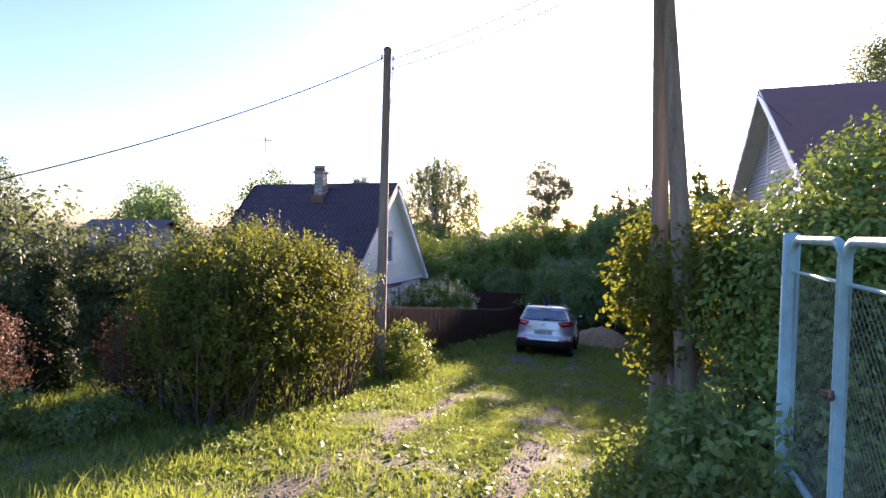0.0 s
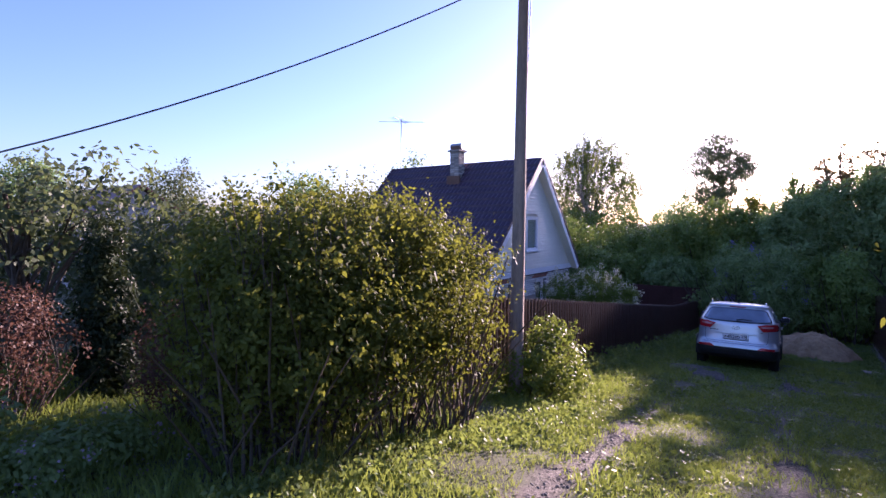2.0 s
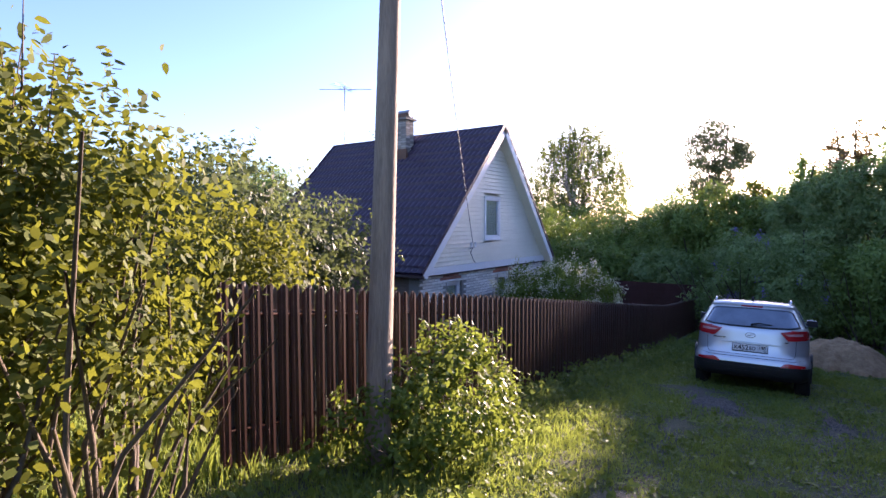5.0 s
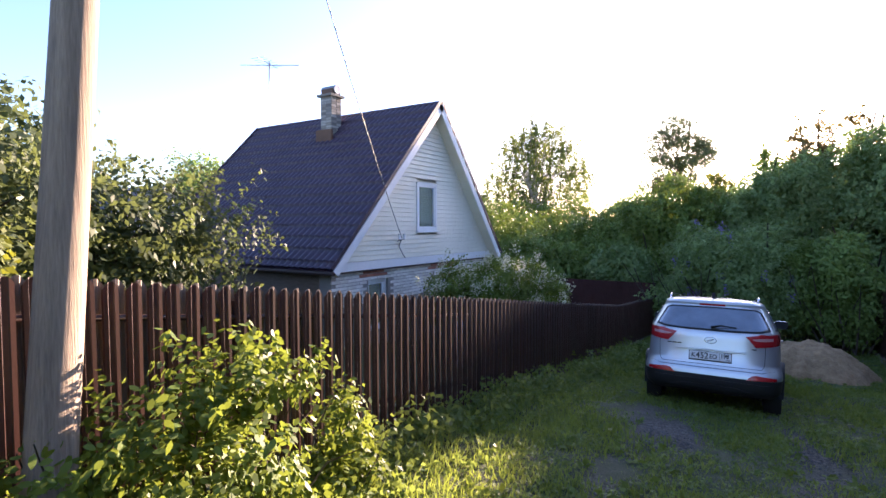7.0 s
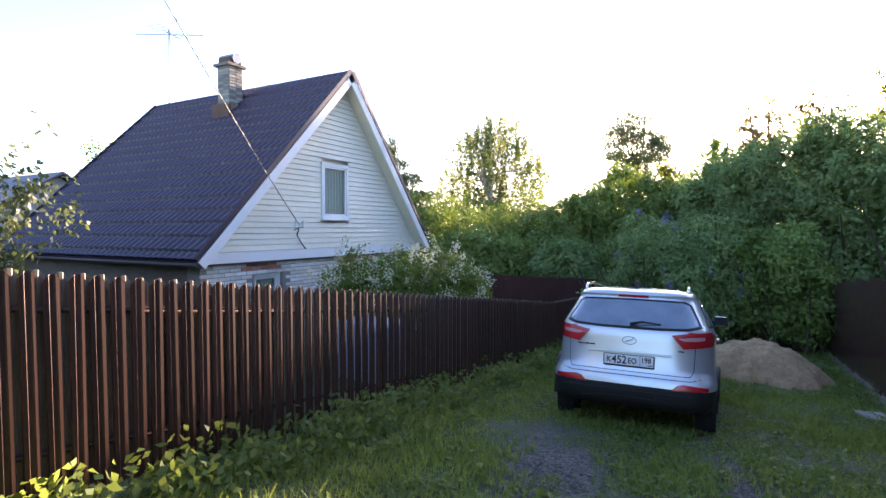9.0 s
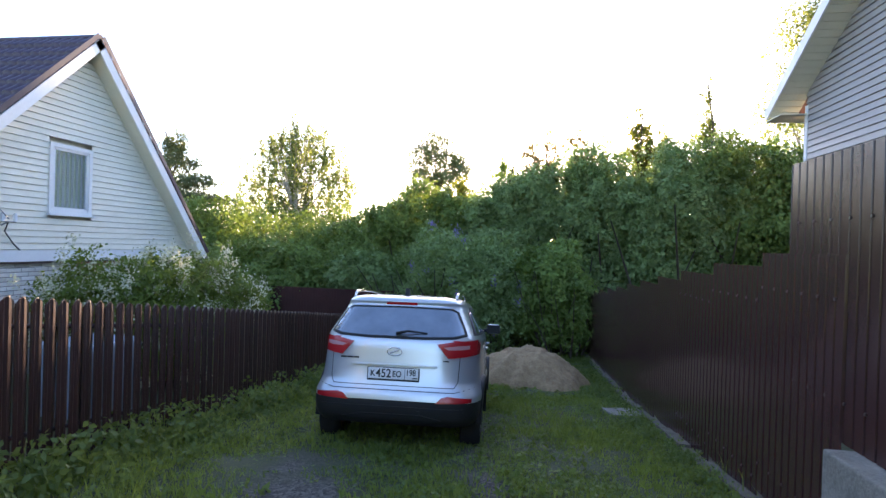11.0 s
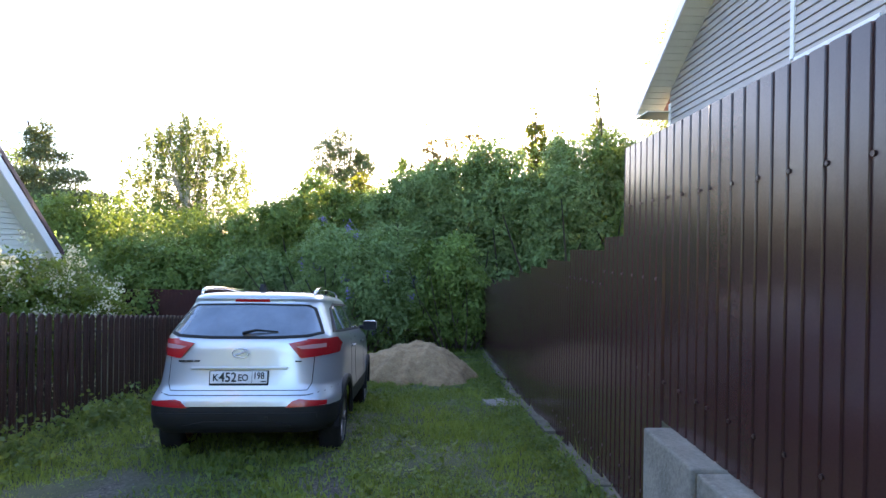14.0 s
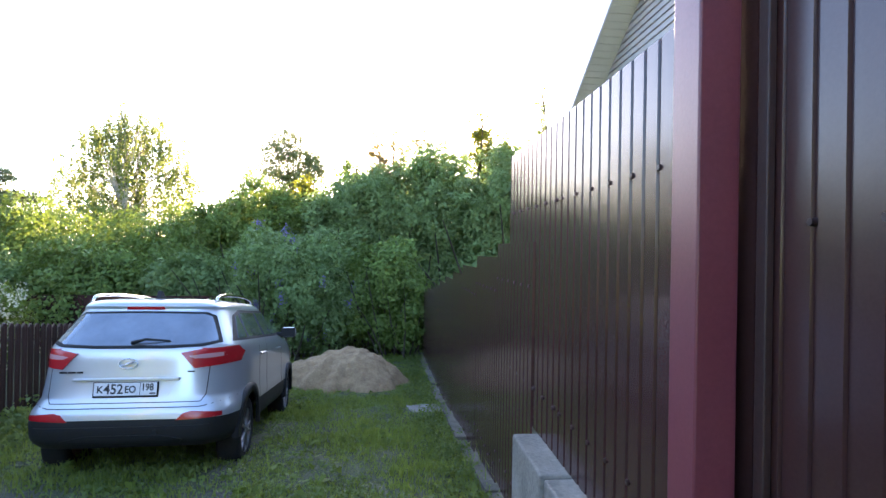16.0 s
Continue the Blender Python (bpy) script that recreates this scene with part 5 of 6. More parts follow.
        for wy, wz in wheels:
            bm = bmesh.new()
            n = 20
            inner, outer, ii, oo = [], [], [], []
            for i in range(n + 1):
                a = math.radians(-2 + 184 * i / n)
                for r, lst, x in ((0.345, ii, 0.9), (0.345, inner, 0.932), (0.42, outer, 0.93), (0.425, oo, 0.88)):
                    x *= (1 - abs((wy + r * math.cos(a) - 2.135) / 2.135) ** 7.0) ** (1 / 7.0)
                    lst.append(bm.verts.new((s * x, wy + r * math.cos(a), max(wz + r * math.sin(a), 0.2))))
            for A, B in ((ii, inner), (inner, outer), (outer, oo)):
                for i in range(n):
                    bm.faces.new((A[i], A[i + 1], B[i + 1], B[i])).smooth = True
            bmesh.ops.recalc_face_normals(bm, faces=bm.faces)
            part("wheel_arch", bm, BLACK_PLASTIC, car, "black plastic arch moulding")
            bm = bmesh.new()
            arc = [[bm.verts.new((s * x, wy + 0.37 * math.cos(k * math.pi / 14), wz + 0.03 + 0.37 * math.sin(k * math.pi / 14))) for k in range(15)] for x in (0.56, 0.86)]
            for k in range(14):
                bm.faces.new((arc[0][k], arc[0][k + 1], arc[1][k + 1], arc[1][k])).smooth = True
            bm.faces.new(arc[0])
            part("wheel_well", bm, BLACK_PLASTIC, car)
            w = tagged(new("wheel"), "", "")
            w.parent = car
            w.location = (0.012 * s, 0, 0)
            bm = bmesh.new()
            prof = [(0.215, 0.66), (0.31, 0.655), (0.33, 0.68), (0.333, 0.76), (0.33, 0.835), (0.312, 0.865), (0.24, 0.872), (0.215, 0.862)]
            rings = [[bm.verts.new((s * x, wy + r * math.cos(k * math.pi / 18), wz + r * math.sin(k * math.pi / 18))) for k in range(36)] for r, x in prof]
            for A, B in zip(rings, rings[1:]):
                for k in range(36):
                    bm.faces.new((A[k], A[(k + 1) % 36], B[(k + 1) % 36], B[k])).smooth = True
            bmesh.ops.recalc_face_normals(bm, faces=bm.faces)
            part("tyre", bm, RUBBER, w)
            bm = bmesh.new()
            add_tube(bm, [(s * 0.7, wy, wz), (s * 0.862, wy, wz)], [0.2, 0.216], 32, False)
            add_tube(bm, [(s * 0.8, wy, wz), (s * 0.858, wy, wz)], [0.06, 0.045], 16)
            for k in range(10):
                a = k * math.pi / 5 + (0.12 if k % 2 else -0.12)
                b = math.floor(k / 2) * 2 * math.pi / 5
                add_tube(bm, [(s * 0.85, wy + 0.04 * math.cos(b), wz + 0.04 * math.sin(b)), (s * 0.855, wy + 0.208 * math.cos(b + (0.2 if k % 2 else -0.2)), wz + 0.208 * math.sin(b + (0.2 if k % 2 else -0.2)))], [0.02, 0.014], 6)
            part("rim", bm, ALLOY, w)
            bm = bmesh.new()
            add_tube(bm, [(s * 0.7, wy, wz), (s * 0.74, wy, wz)], 0.2, 24)
            part("brake_disc", bm, RUST, w)
        mr = tagged(new("door_mirror"), "", "")
        mr.parent = car
        part("mirror_arm", tube([(s * 0.82, 2.72, 1.16), (s * 0.93, 2.7, 1.17)], 0.025, 8), BLACK_PLASTIC, mr)
        part("mirror_shell", box(s * 0.98 - 0.1, s * 0.98 + 0.1, 2.68, 2.79, 1.12, 1.25, 0.035), SILVER, mr)
        part("mirror_glass", box(s * 0.98 - 0.094, s * 0.98 + 0.094, 2.668, 2.679, 1.128, 1.243), BLACK_PLASTIC, mr)
        rail = [(s * 0.575, 0.55, 1.53), (s * 0.585, 0.7, 1.588), (s * 0.59, 1.4, 1.61), (s * 0.575, 2.05, 1.585), (s * 0.56, 2.2, 1.53)]
        part("roof_rail", tube([tuple(p) for p in spline(rail, 20)], 0.017, 8), CHROME, car, "silver roof rail")
    part("fin_aerial", prism([(0.62, 1.55), (0.78, 1.56), (0.68, 1.63), (0.655, 1.635)], "x", -0.02, 0.02), BLACK_PLASTIC, car)
    for o in car.children_recursive:
        if o.type == "MESH" and (o.parent == car or o.parent.type == "MESH"):
            o.data.transform(Matrix.Diagonal((1, 1, 1.065, 1)))
        elif o.name.split(".")[0] in ("number_plate", "badge", "door_mirror"):
            o.scale = (1, 1, 1.065)
    part("front_grille", box(-0.45, 0.45, 4.24, 4.275, 0.62, 0.86, 0.01), BLACK_PLASTIC, car)
    for s in (-0.68, 0.68):
        part("head_lamp", box(s - 0.14, s + 0.14, 4.0, 4.2, 0.8, 0.93, 0.03), PALE_LENS, car)
    part("windscreen", prism([(3.18, 1.16), (2.5, 1.48), (2.52, 1.5), (3.21, 1.17)], "x", -0.6, 0.6), CAR_GLASS, car)


build_car()


# ---- plants ----
def lobes(seed, top, r, n=9):
    """An uneven crown: a broad foot, a full middle and rounded boughs at many heights, narrower towards the top."""
    rng = random.Random(seed)
    out = [(0, 0, top * 0.28, r, r * 0.9, top * 0.3), (0, 0, top * 0.55, r * 0.85, r * 0.8, top * 0.27), (0, 0, top * 0.76, r * 0.55, r * 0.6, top * 0.2)]
    for k in range(n):
        f = 0.3 + 0.58 * k / (n - 1)
        a, w = rng.random() * 6.283, r * (1.08 - 0.6 * f)
        s = r * (0.36 + 0.16 * rng.random()) * (1.15 - 0.35 * f)
        out.append((w * math.cos(a), w * math.sin(a), top * f, s, s, s * 0.95))
    return out


gz_ = ground_at
# clipped hedge by the lane
plant("lane_hedge", "large yellow-green leafy hedge shrub with bare stems below", "hedge", -4.0, 5.4, gz_(-4, 5.4),
      [(0.2, 1.0, 1.1, 0.5, 0.6, 0.82), (0.05, 0.3, 1.2, 0.68, 0.8, 0.9), (-0.1, -0.6, 1.2, 0.75, 0.8, 0.9), (-0.15, -1.15, 1.15, 0.6, 0.5, 0.9), (-0.5, 0.3, 1.1, 0.5, 1.1, 0.9), (-0.95, -0.55, 1.2, 0.6, 0.75, 0.95), (-0.9, 0.6, 1.3, 0.55, 0.7, 0.95),
       (0.3, 1.2, 1.62, 0.26, 0.26, 0.34), (-0.05, 0.5, 1.95, 0.36, 0.4, 0.3), (-0.75, -0.3, 2.0, 0.4, 0.4, 0.36), (-0.4, -1.1, 1.85, 0.35, 0.35, 0.3), (-0.8, 0.6, 2.15, 0.35, 0.35, 0.32)],
      5200, 20, 0.06, 0.043, LEAF_HEDGE, 21, oval=True, shell=0.55, stems=260, stem_h=1.7, stem_r=0.013, stem_spread=0.5, twig=0.5, skirt=1.0)


def sprigs(x, y, z, n, area, seed, material, label, leaf=0.06, h=0.5):
    """Loose upright shoots that stick out of a hedge top."""
    rng = np.random.default_rng(seed)
    t = thing("hedge_shoots", label, "shoots", pose(x, y, z))
    bm = bmesh.new()
    pts = []
    for i in range(n):
        b = Vector((area[0] * (rng.random() - 0.5), area[1] * (rng.random() - 0.5), -0.25))
        e = b + Vector((rng.normal() * 0.1, rng.normal() * 0.1, 0.25 + h * (0.4 + rng.random())))
        add_tube(bm, [b, b.lerp(e, 0.6) + Vector((0.01, 0, 0)), e], [0.005, 0.004, 0.002], 4, False)
        for k in range(16):
            pts.append(tuple(b.lerp(e, 0.35 + 0.65 * k / 16) + Vector((rng.normal() * 0.022, rng.normal() * 0.022, 0))))
    part("branchwork", bm, BARK, t)
    mesh_object("leaves", leaf_mesh("leaves", np.array(pts), leaf, rng, 1.7, -0.2, oval=True), material, t)


sprigs(-4.1, 5.3, gz_(-4, 5.3) + 1.85, 170, (0.9, 2.6), 22, LEAF_HEDGE, "upright leafy shoots above the hedge", 0.052, 0.38)

# garden trees behind the hedge
apple = dict(spread=0.13, twig=0.6, leaf=0.085, material=LEAF_APPLE, bark=BARK, limbs=26, group="garden apple trees")
plant("apple_tree", "old apple tree with grey-green leaves and a leaning trunk", "tree", -8.4, 4.0, gz_(-8.4, 4.0), [(0, 0, 1.9, 1.1, 1.1, 0.7), (0.5, 0.4, 2.3, 0.8, 0.9, 0.5), (-0.6, -0.2, 2.2, 0.9, 0.8, 0.5)], 130, 22, seed=31, trunk=(2.3, 0.09), shell=0.35, **apple)
plant("apple_tree", "spreading apple tree with grey-green leaves behind the hedge", "tree", -8.0, 9.1, gz_(-8, 9.1), [(0, 0, 1.8, 1.7, 1.5, 0.9), (0.6, 0.3, 2.4, 1.0, 1.1, 0.6), (-0.8, -0.4, 2.3, 1.1, 1.1, 0.65), (0, 0, 1.0, 1.4, 1.3, 0.7)], 600, 26, seed=32, trunk=(2.4, 0.11), shell=0.35, **apple)
plant("apple_tree", "broad apple tree in front of the tiled roof", "tree", -8.6, 11.0, gz_(-8.6, 11.0), [(0, 0, 1.9, 1.4, 1.2, 0.8), (0.4, 0.5, 2.0, 0.9, 0.8, 0.6), (-0.5, -0.3, 2.6, 0.9, 0.8, 0.6), (0.4, 1.3, 1.9, 0.8, 0.9, 0.7), (-0.2, -0.7, 2.9, 0.8, 0.8, 0.6), (0.2, 0.3, 1.2, 1.2, 1.5, 0.7)], 640, 26, seed=33, trunk=(2.2, 0.1), shell=0.3, **apple)
plant("apple_tree", "leafy fruit tree in the garden shade", "tree", -8.6, 6.4, gz_(-8.6, 6.4), [(0, 0, 1.6, 1.6, 1.3, 0.85), (0.3, -0.5, 2.1, 1.0, 0.9, 0.5), (0, 0, 0.9, 1.4, 1.3, 0.7)], 480, 26, seed=34, trunk=(2.2, 0.1), shell=0.35, **apple)
plant("garden_shrub", "yellow-green shrub behind the picket fence", "shrub", -5.7, 8.3, gz_(-5.7, 8.3), [(0, 0, 1.2, 0.7, 0.9, 0.9), (0.2, 0.3, 1.5, 0.5, 0.5, 0.6)], 420, 26, 0.1, 0.055, LEAF_HEDGE, 35, stems=40, stem_h=1.5)
plant("thuja", "dark narrow columnar thuja in the garden", "conifer", -7.0, 4.35, gz_(-7, 4.3), [(0, 0, 0.5, 0.3, 0.3, 0.55), (0, 0, 1.1, 0.27, 0.27, 0.6), (0, 0, 1.7, 0.17, 0.17, 0.42)], 500, 30, 0.05, 0.06, LEAF_THUJA, 36, trunk=(1.6, 0.05), shell=0.6, limbs=0, long=2.5)
for i, (x, y, h, r) in enumerate(((-5.45, 4.35, 1.15, 0.36), (-6.7, 3.35, 1.1, 0.55), (-7.6, 2.7, 1.2, 0.6))):
    plant("barberry_bush", "red-brown barberry bush with thin upright stems", "shrub", x, y, gz_(x, y), [(0, 0, h * 0.62, r, r, h * 0.45), (0.05, 0.03, h * 0.85, r * 0.6, r * 0.6, h * 0.3)], 260, 22, 0.06, 0.034, LEAF_RED, 40 + i, stems=34, stem_h=h * 0.9, stem_r=0.007, stem_spread=0.6, group="barberry bushes")
plant("flower_clump", "low clump of small pale pink garden flowers", "flowers", -4.75, 3.2, gz_(-4.75, 3.2), [(0, 0, 0.18, 0.45, 0.5, 0.18)], 170, 18, 0.05, 0.05, LEAF_WEED, 45, blossom=(FLOWER_PINK, 40, 8, 0.022, 0.022))
plant("flower_clump", "low clump of dry garden perennials", "flowers", -5.4, 2.6, gz_(-5.4, 2.6), [(0, 0, 0.25, 0.5, 0.5, 0.25)], 120, 18, 0.06, 0.06, LEAF_WEED, 46, stems=20, stem_h=0.5, stem_r=0.004)
hp = part("hedge_post", tube([(-4.85, 4.25, gz_(-4.8, 4.2) - 0.2), (-4.85, 4.25, 1.15)], 0.03, 8), RAIL)
tagged(hp, "thin dark steel post beside the hedge", "post")

# the bright shrub at the foot of the pole
plant("elder_shrub", "bright light-green elder shrub arching in front of the fence", "shrub", -4.0, 9.35, gz_(-4.0, 9.35),
      [(0, 0, 0.5, 0.5, 0.55, 0.42), (-0.1, 0.35, 0.85, 0.32, 0.4, 0.25), (-0.1, 0.75, 0.85, 0.28, 0.3, 0.22), (-0.1, -0.55, 0.4, 0.45, 0.5, 0.35), (0.1, 0.1, 0.25, 0.6, 0.7, 0.25)],
      380, 20, 0.055, 0.055, LEAF_LIGHT, 51, oval=True, stems=30, stem_h=0.9, stem_r=0.009, shell=0.45, twig=0.3)
plant("elder_shrub", "small leafy elder shoot beside the fence", "shrub", -4.15, 10.75, gz_(-4.1, 10.8), [(0, 0, 0.45, 0.2, 0.22, 0.35), (0, 0, 0.15, 0.3, 0.4, 0.15)], 90, 18, 0.05, 0.06, LEAF_LIGHT, 52, stems=8, stem_h=0.6, stem_r=0.006)


def weeds(name, label, area, n, size, height, seed, material):
    rng = np.random.default_rng(seed)
    x0, x1, y0, y1 = area
    cx, cy = x0 + (x1 - x0) * rng.random(n), y0 + (y1 - y0) * rng.random(n)
    hh = height * (0.4 + rng.random(n))
    per = 16
    off = rng.normal(size=(n, per, 3)) * np.array([0.07, 0.07, 0.0])
    p = np.stack([cx, cy, ground_z(cx, cy)], -1)[:, None, :] + off
    p[:, :, 2] += hh[:, None] * (0.15 + 0.85 * rng.random((n, per)))
    ob = mesh_object(name, leaf_mesh(name, p.reshape(-1, 3), size, rng, 1.6, 0.1), material)
    tagged(ob, label, "weeds", kind="stuff")


weeds("fence_weeds", "leafy green weeds along the foot of the picket fence", (-4.65, -4.0, 9.5, 22), 420, 0.075, 0.26, 61, LEAF_WEED)
weeds("fence_weeds", "low leafy weeds spreading into the lane edge", (-4.3, -3.55, 9.5, 20), 160, 0.06, 0.12, 62, LEAF_WEED)
weeds("ground_elder", "dense pale ground elder beside the old gate", (0.25, 1.4, 1.8, 6.5), 420, 0.07, 0.22, 63, LEAF_WEED)
weeds("ground_elder", "dark leafy undergrowth around the braced pole", (0.7, 2.6, 3.5, 9.0), 420, 0.09, 0.5, 64, LEAF_DARK)
weeds("hedge_foot_weeds", "tufts of weeds at the foot of the hedge", (-3.6, -2.9, 3.2, 8.6), 200, 0.05, 0.13, 65, LEAF_WEED)

weeds("kerb_weeds", "small leafy weeds along the concrete strip of the fence", (0.6, 0.97, 12.5, 27), 330, 0.045, 0.09, 66, LEAF_WEED)

# roadside thicket on the gate side
plant("roadside_shrub", "tall dark roadside shrub with sunlit leaf edges", "shrub", 2.3, 6.6, gz_(2.3, 6.6), [(0, 0, 1.6, 1.1, 1.6, 1.1), (0.4, -0.8, 2.2, 1.0, 1.2, 0.8), (0.2, 0.8, 2.1, 1.0, 1.0, 0.8), (0, -1.3, 1.0, 0.7, 0.9, 0.8), (0.6, 0.0, 2.8, 0.8, 0.9, 0.75), (1.2, -0.4, 3.2, 0.8, 0.8, 0.75)], 1250, 28, 0.14, 0.08, LEAF_MID, 71, stems=40, stem_h=2.4, stem_r=0.02, shell=0.45)
plant("roadside_tree", "overhanging bird cherry with drooping sunlit leaves", "tree", 1.35, 8.3, gz_(1.35, 8.3), [(0, 0, 2.1, 1.0, 0.9, 0.9), (-0.8, -0.5, 2.0, 0.45, 0.5, 0.55), (0.5, 0.2, 2.9, 0.9, 0.8, 0.6), (-0.5, 0.0, 2.7, 0.6, 0.7, 0.5), (-0.25, -1.5, 2.3, 0.55, 0.5, 0.75), (-0.5, -1.1, 1.4, 0.4, 0.4, 0.5)], 480, 24, 0.12, 0.095, LEAF_HEDGE, 72, oval=True, trunk=(2.6, 0.07), limbs=24, shell=0.35)
plant("roadside_tree", "dense leafy tree behind the turquoise gate", "tree", 4.3, 6.0, gz_(4.3, 6), [(0, 0, 2.0, 1.5, 1.8, 1.2), (0.2, 0.3, 2.7, 1.2, 1.3, 0.7), (0.6, 0.3, 3.4, 1.2, 1.2, 0.7), (1.6, 0.6, 2.6, 1.2, 1.2, 1.2)], 1000, 26, 0.16, 0.09, LEAF_HEDGE, 73, trunk=(2.6, 0.1), limbs=20, shell=0.4)
plant("background_tree", "tall reddish birch rising far behind the beige house", "tree", 16.6, 47, gz_(16.6, 47), [(0, 0, 17, 2.6, 2.6, 4.0), (0.8, 0, 19.5, 1.8, 1.8, 2.2), (0, 0, 13, 3.0, 2.8, 3.2)], 460, 30, 0.3, 0.19, LEAF_BIRCH, 74, trunk=(20, 0.22), bark=BIRCH_BARK, hang=1.4, shell=0.3)

# shrubs that close the garden behind the apple trees
for i, (x, y, top, r) in enumerate(((-12.2, 0.6, 2.3, 1.5), (-12.6, 3.2, 2.5, 1.5), (-13.0, 5.9, 2.6, 1.6), (-13.4, 8.8, 2.4, 1.6), (-14.2, 11.6, 2.3, 1.6), (-11.0, 12.6, 2.0, 1.2))):
    plant("garden_shrub", "dark leafy shrub along the far side of the garden", "shrub", x, y, gz_(x, y), lobes(450 + i, top, r, 8), 420, 26, 0.12, 0.1, LEAF_APPLE, 460 + i, stems=24, stem_h=top * 0.6, stem_r=0.02, shell=0.6, group="shrubs along the garden")

# white-flowering bush behind the picket fence
plant("flowering_bush", "round bush covered in white flower panicles behind the fence", "shrub", -6.55, 18.6, gz_(-6.5, 18.6), [(0, 0, 1.15, 1.05, 1.2, 0.95), (-0.7, -0.7, 1.2, 0.8, 0.7, 0.85), (0.4, 0.9, 1.05, 0.8, 0.8, 0.85), (-0.1, 0.2, 1.55, 0.7, 0.7, 0.55)],
      1500, 28, 0.08, 0.062, LEAF_LIGHT, 81, stems=50, stem_h=1.5, stem_r=0.015, shell=0.6, blossom=(FLOWER_WHITE, 240, 44, 0.045, 0.036))

# thicket that closes the lane
plant("lilac_bush", "big blue-green lilac bush with a few violet blossoms", "shrub", -2.6, 26.5, gz_(-2.6, 26.5), lobes(401, 3.5, 1.9, 12), 1300, 28, 0.13, 0.1, LEAF_DARK, 91, stems=50, stem_h=2.4, stem_r=0.03, shell=0.62, blossom=(FLOWER_LILAC, 46, 40, 0.05, 0.045))
plant("maple_bush", "mid-green bush with hanging leaves at the lane end", "shrub", 0.0, 26.6, gz_(0, 26.6), lobes(402, 3.3, 1.3, 11), 900, 26, 0.13, 0.13, LEAF_MID, 92, stems=30, stem_h=2.4, stem_r=0.025, long=1.9, shell=0.62)
for i, (x, y, top, r, mat) in enumerate(((-6.2, 31.5, 4.9, 1.9, LEAF_MID), (-3.9, 31, 5.7, 2.0, LEAF_MID), (-1.7, 30.5, 6.1, 1.9, LEAF_DARK), (0.3, 30.8, 6.8, 1.8, LEAF_DARK), (2.2, 30.2, 7.3, 2.0, LEAF_DARK), (4.4, 29.5, 7.3, 2.0, LEAF_DARK), (6.6, 29.6, 7.3, 2.1, LEAF_MID), (9.0, 29.2, 7.5, 2.3, LEAF_DARK), (11.8, 30, 7.4, 2.5, LEAF_DARK))):
    plant("willow_thicket", "dense blue-green willow thicket at the end of the lane", "tree", x, y, gz_(x, y), lobes(300 + i, top, r), 1500, 34, 0.16, 0.125, mat, seed=100 + i, bark=BARK, shell=0.6, stems=26, stem_h=top * 0.6, stem_r=0.05, group="willows closing the lane")
for i, (x, y, tip, r, n, mat) in enumerate(((-0.65, 34, 5.3, 0.75, 90, LEAF_RUST), (0.25, 35, 5.6, 0.6, 70, LEAF_RUST), (1.41, 34, 5.4, 0.8, 110, LEAF_RUST), (2.2, 33, 5.0, 0.75, 110, LEAF_MID), (4.1, 35, 6.4, 1.05, 190, LEAF_HEDGE), (5.5, 36, 5.9, 0.9, 150, LEAF_HEDGE), (7.8, 38, 8.6, 0.6, 80, LEAF_BIRCH), (7.4, 34, 5.3, 1.1, 200, LEAF_DARK), (9.0, 33.5, 4.9, 1.2, 220, LEAF_DARK), (-1.7, 33, 3.8, 0.8, 120, LEAF_MID), (-3.4, 33, 3.2, 0.9, 140, LEAF_HEDGE), (14, 36, 7.0, 2.0, 330, LEAF_MID))):
    top = tip - gz_(x, y)
    plant("background_tree", "slender tree top rising over the thicket in evening light", "tree", x, y, gz_(x, y), [(0, 0, top * 0.68, r * 1.15, r * 1.1, top * 0.16), (0.15 * r, 0, top * 0.82, r * 0.75, r * 0.75, top * 0.12), (-0.1 * r, 0, top * 0.93, r * 0.35, r * 0.35, top * 0.08)], int(n * 1.4), 24, 0.16, 0.15, mat, 120 + i, trunk=(top * 0.98, 0.09), limbs=40, shell=0.25, twig=0.5, group="trees over the thicket")
for i, (x, y, top, r, mat) in enumerate(((-8.5, 34, 4.6, 2.3, LEAF_MID), (-11.8, 33, 4.7, 2.4, LEAF_MID), (-14.8, 34, 5.0, 2.4, LEAF_MID), (-17.8, 34, 5.3, 2.2, LEAF_DARK), (-20.5, 36, 4.6, 2.4, LEAF_PINE), (-9.6, 29.2, 3.2, 1.6, LEAF_MID), (-6.3, 29.6, 3.0, 1.4, LEAF_DARK), (-12.6, 28.6, 3.2, 1.6, LEAF_DARK), (-16.6, 45, 6.4, 2.3, LEAF_MID), (-13.4, 46, 6.3, 2.3, LEAF_MID), (-10.2, 45, 6.0, 2.2, LEAF_DARK), (-20, 46, 6.6, 2.4, LEAF_MID))):
    plant("garden_thicket", "leafy green bush in the row behind the garden", "shrub", x, y, gz_(x, y), lobes(420 + i, top, r * 1.1, 8), 800, 30, 0.17, 0.14, mat, 140 + i, shell=0.6, stems=20, stem_h=top * 0.6, stem_r=0.04, group="bushes behind the garden")
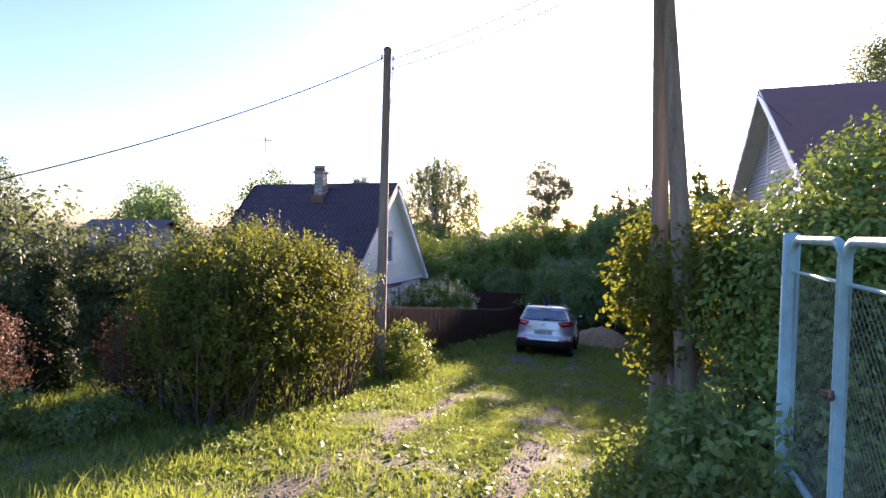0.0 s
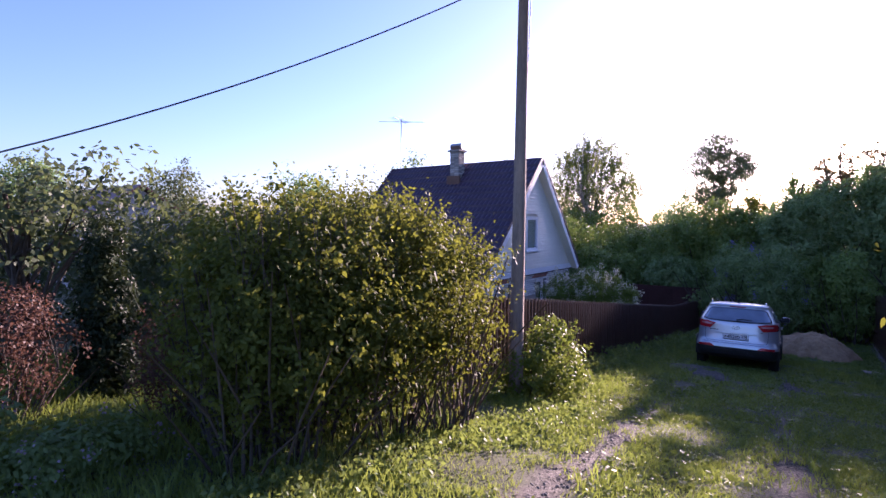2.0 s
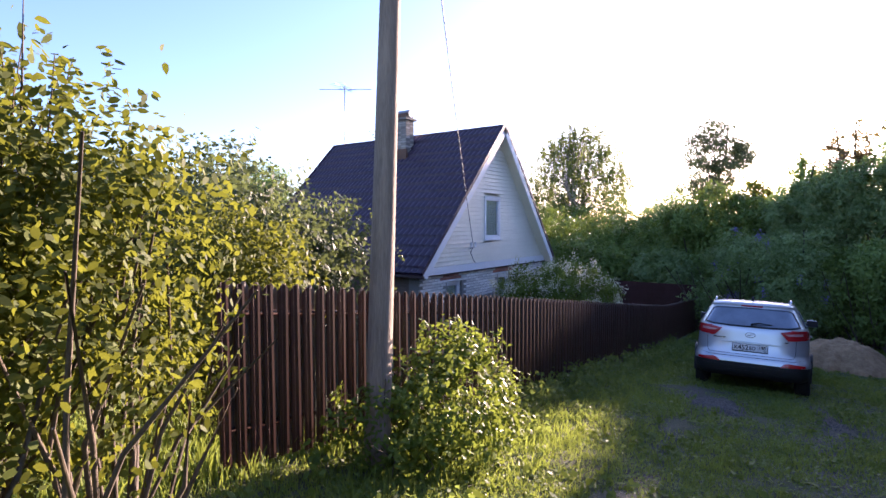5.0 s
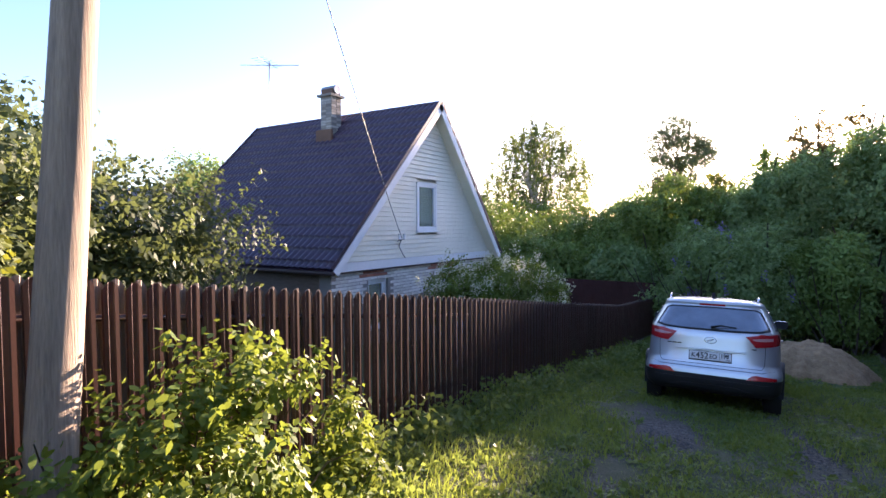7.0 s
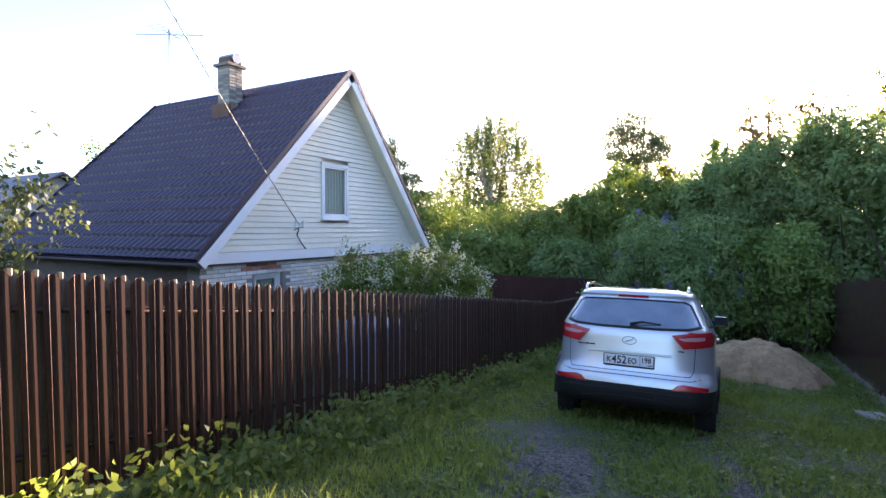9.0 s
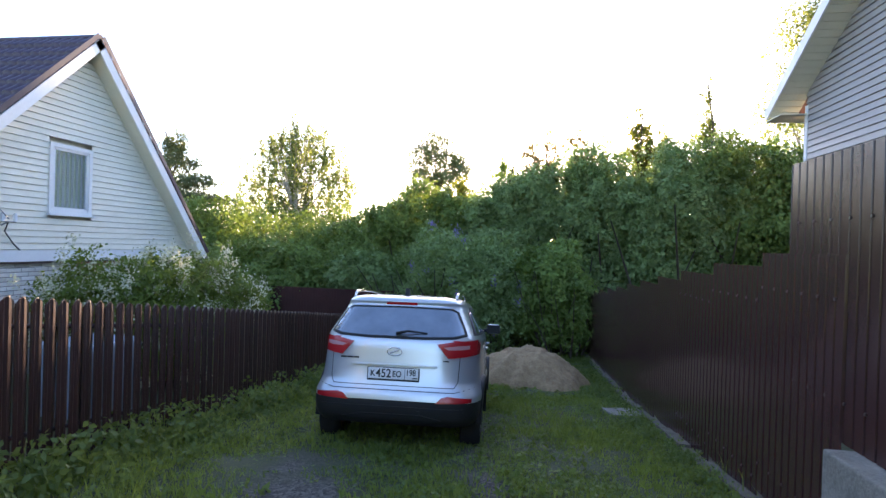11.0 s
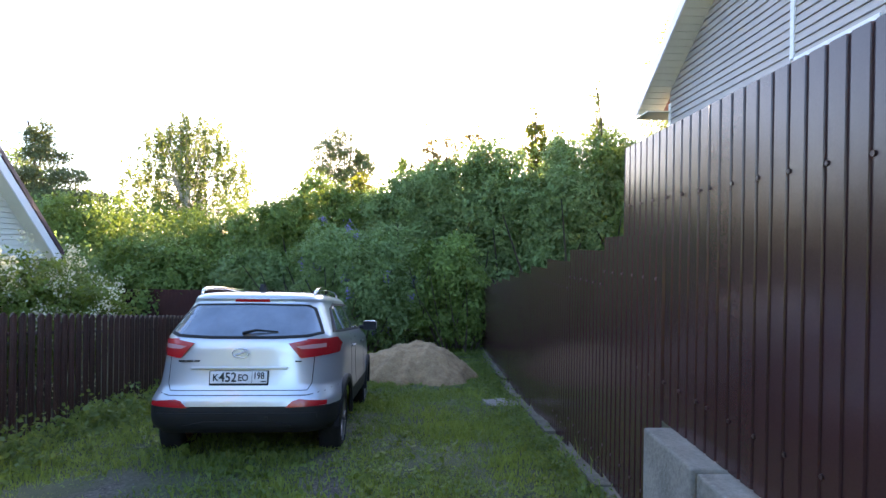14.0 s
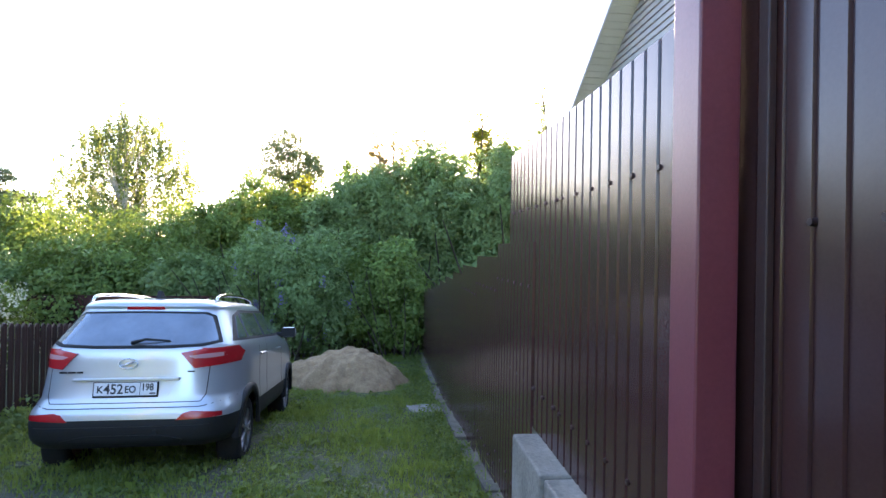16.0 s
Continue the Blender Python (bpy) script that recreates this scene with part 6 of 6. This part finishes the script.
plant("birch_tree", "tall weeping birch with thin hanging branches in evening light", "tree", -18.0, 49, gz_(-18, 49), [(0, 0, 9.6, 3.4, 3.0, 3.4), (0.6, 0, 12.3, 2.2, 2.0, 1.5), (-1.6, 0, 11.3, 2.0, 2.0, 1.4), (-3.1, 0, 8.4, 1.9, 2.0, 2.4), (3.4, 0, 8.6, 1.7, 2.0, 2.2), (2.2, 0, 11.0, 1.6, 1.6, 1.2), (0, 0, 6.4, 3.6, 2.6, 1.6)], 760, 30, 0.09, 0.19, LEAF_BIRCH, 161, trunk=(13, 0.2), bark=BIRCH_BARK, limbs=90, shell=0.3, hang=1.5)
plant("pine_tree", "pine with a loose irregular crown against the sky", "tree", -7.9, 51, gz_(-7.9, 51), [(0, 0, 11.9, 1.4, 1.3, 0.8), (-0.8, 0, 10.9, 1.8, 1.6, 0.7), (1.3, 0, 10.6, 1.7, 1.6, 0.7), (-1.4, 0, 9.6, 1.6, 1.6, 0.7), (0.9, 0, 9.2, 2.0, 1.8, 0.8), (2.2, 0, 9.7, 1.0, 1.2, 0.6), (0, 0, 7.8, 2.4, 2.2, 1.2)], 430, 40, 0.22, 0.19, LEAF_PINE, 162, trunk=(12, 0.18), limbs=40, shell=0.25, long=2.6)
plant("pine_tree", "sunlit pine with layered branches beyond the white house", "tree", -21.9, 40, gz_(-21.9, 40), [(0, 0, 9.2, 0.8, 0.8, 0.8), (0.3, 0, 8.2, 1.5, 1.4, 0.4), (0.5, 0, 7.1, 2.2, 2.0, 0.42), (0.6, 0, 6.0, 2.8, 2.3, 0.45), (0.7, 0, 4.9, 3.2, 2.6, 0.5), (0.5, 0, 3.8, 3.0, 2.5, 0.6)], 640, 40, 0.2, 0.2, LEAF_PINE, 163, trunk=(10.2, 0.17), limbs=50, shell=0.3, long=2.6)
for i, (x, y, top) in enumerate(((-24, 30, 9.2), (-28, 36, 9.6), (-31, 27, 8.2), (-36, 30, 8.0), (-40, 22, 8.5), (-44, 14, 8.0), (-27, 44, 9.8), (-34, 44, 9.6), (-12, 58, 8.6), (-2, 60, 8.8), (10, 58, 9.0), (22, 50, 9.0), (28, 38, 9.0))):
    plant("background_tree", "distant leafy tree along the horizon", "tree", x, y, gz_(x, y), [(0, 0, top * 0.5, 2.8, 2.6, top * 0.38), (0.5, 0, top * 0.75, 1.9, 1.9, top * 0.24)], 300, 26, 0.34, 0.22, (LEAF_MID, LEAF_PINE, LEAF_DARK)[i % 3], 180 + i, trunk=(top * 0.8, 0.16), limbs=20, shell=0.4, group="trees along the horizon")


# ---- bricks of the gable wall, last ----
def build_bricks():
    me = {}
    for nm, mat in (("white", BRICK), ("red", RED_BRICK)):
        me[nm] = bpy.data.meshes.new("brick")
        bm = box(-0.05, 0.0, -0.12, 0.12, -0.031, 0.031, 0.005)
        bm.to_mesh(me[nm])
        bm.free()
        me[nm].materials.append(mat)
    rng = random.Random(9)
    for r in range(10):
        z = BRICK_TOP - 0.036 - r * 0.075
        y = BRICK_Y0 + 0.12 + (0.125 if r % 2 else 0.0)
        while y < BRICK_Y1 - 0.1:
            hole = any(a - 0.1 < y < b + 0.1 for a, b in ((17.04, 17.77), (19.8, 20.6))) and z < -0.52
            lint = any(a < y < b for a, b in ((16.84, 17.72), (19.59, 20.79))) and r < 2
            if not hole:
                shared("brick", me["red" if lint else "white"], HOUSE, pose(HX + 0.003 + rng.uniform(-0.003, 0.003), y, z))
            y += 0.25


build_bricks()
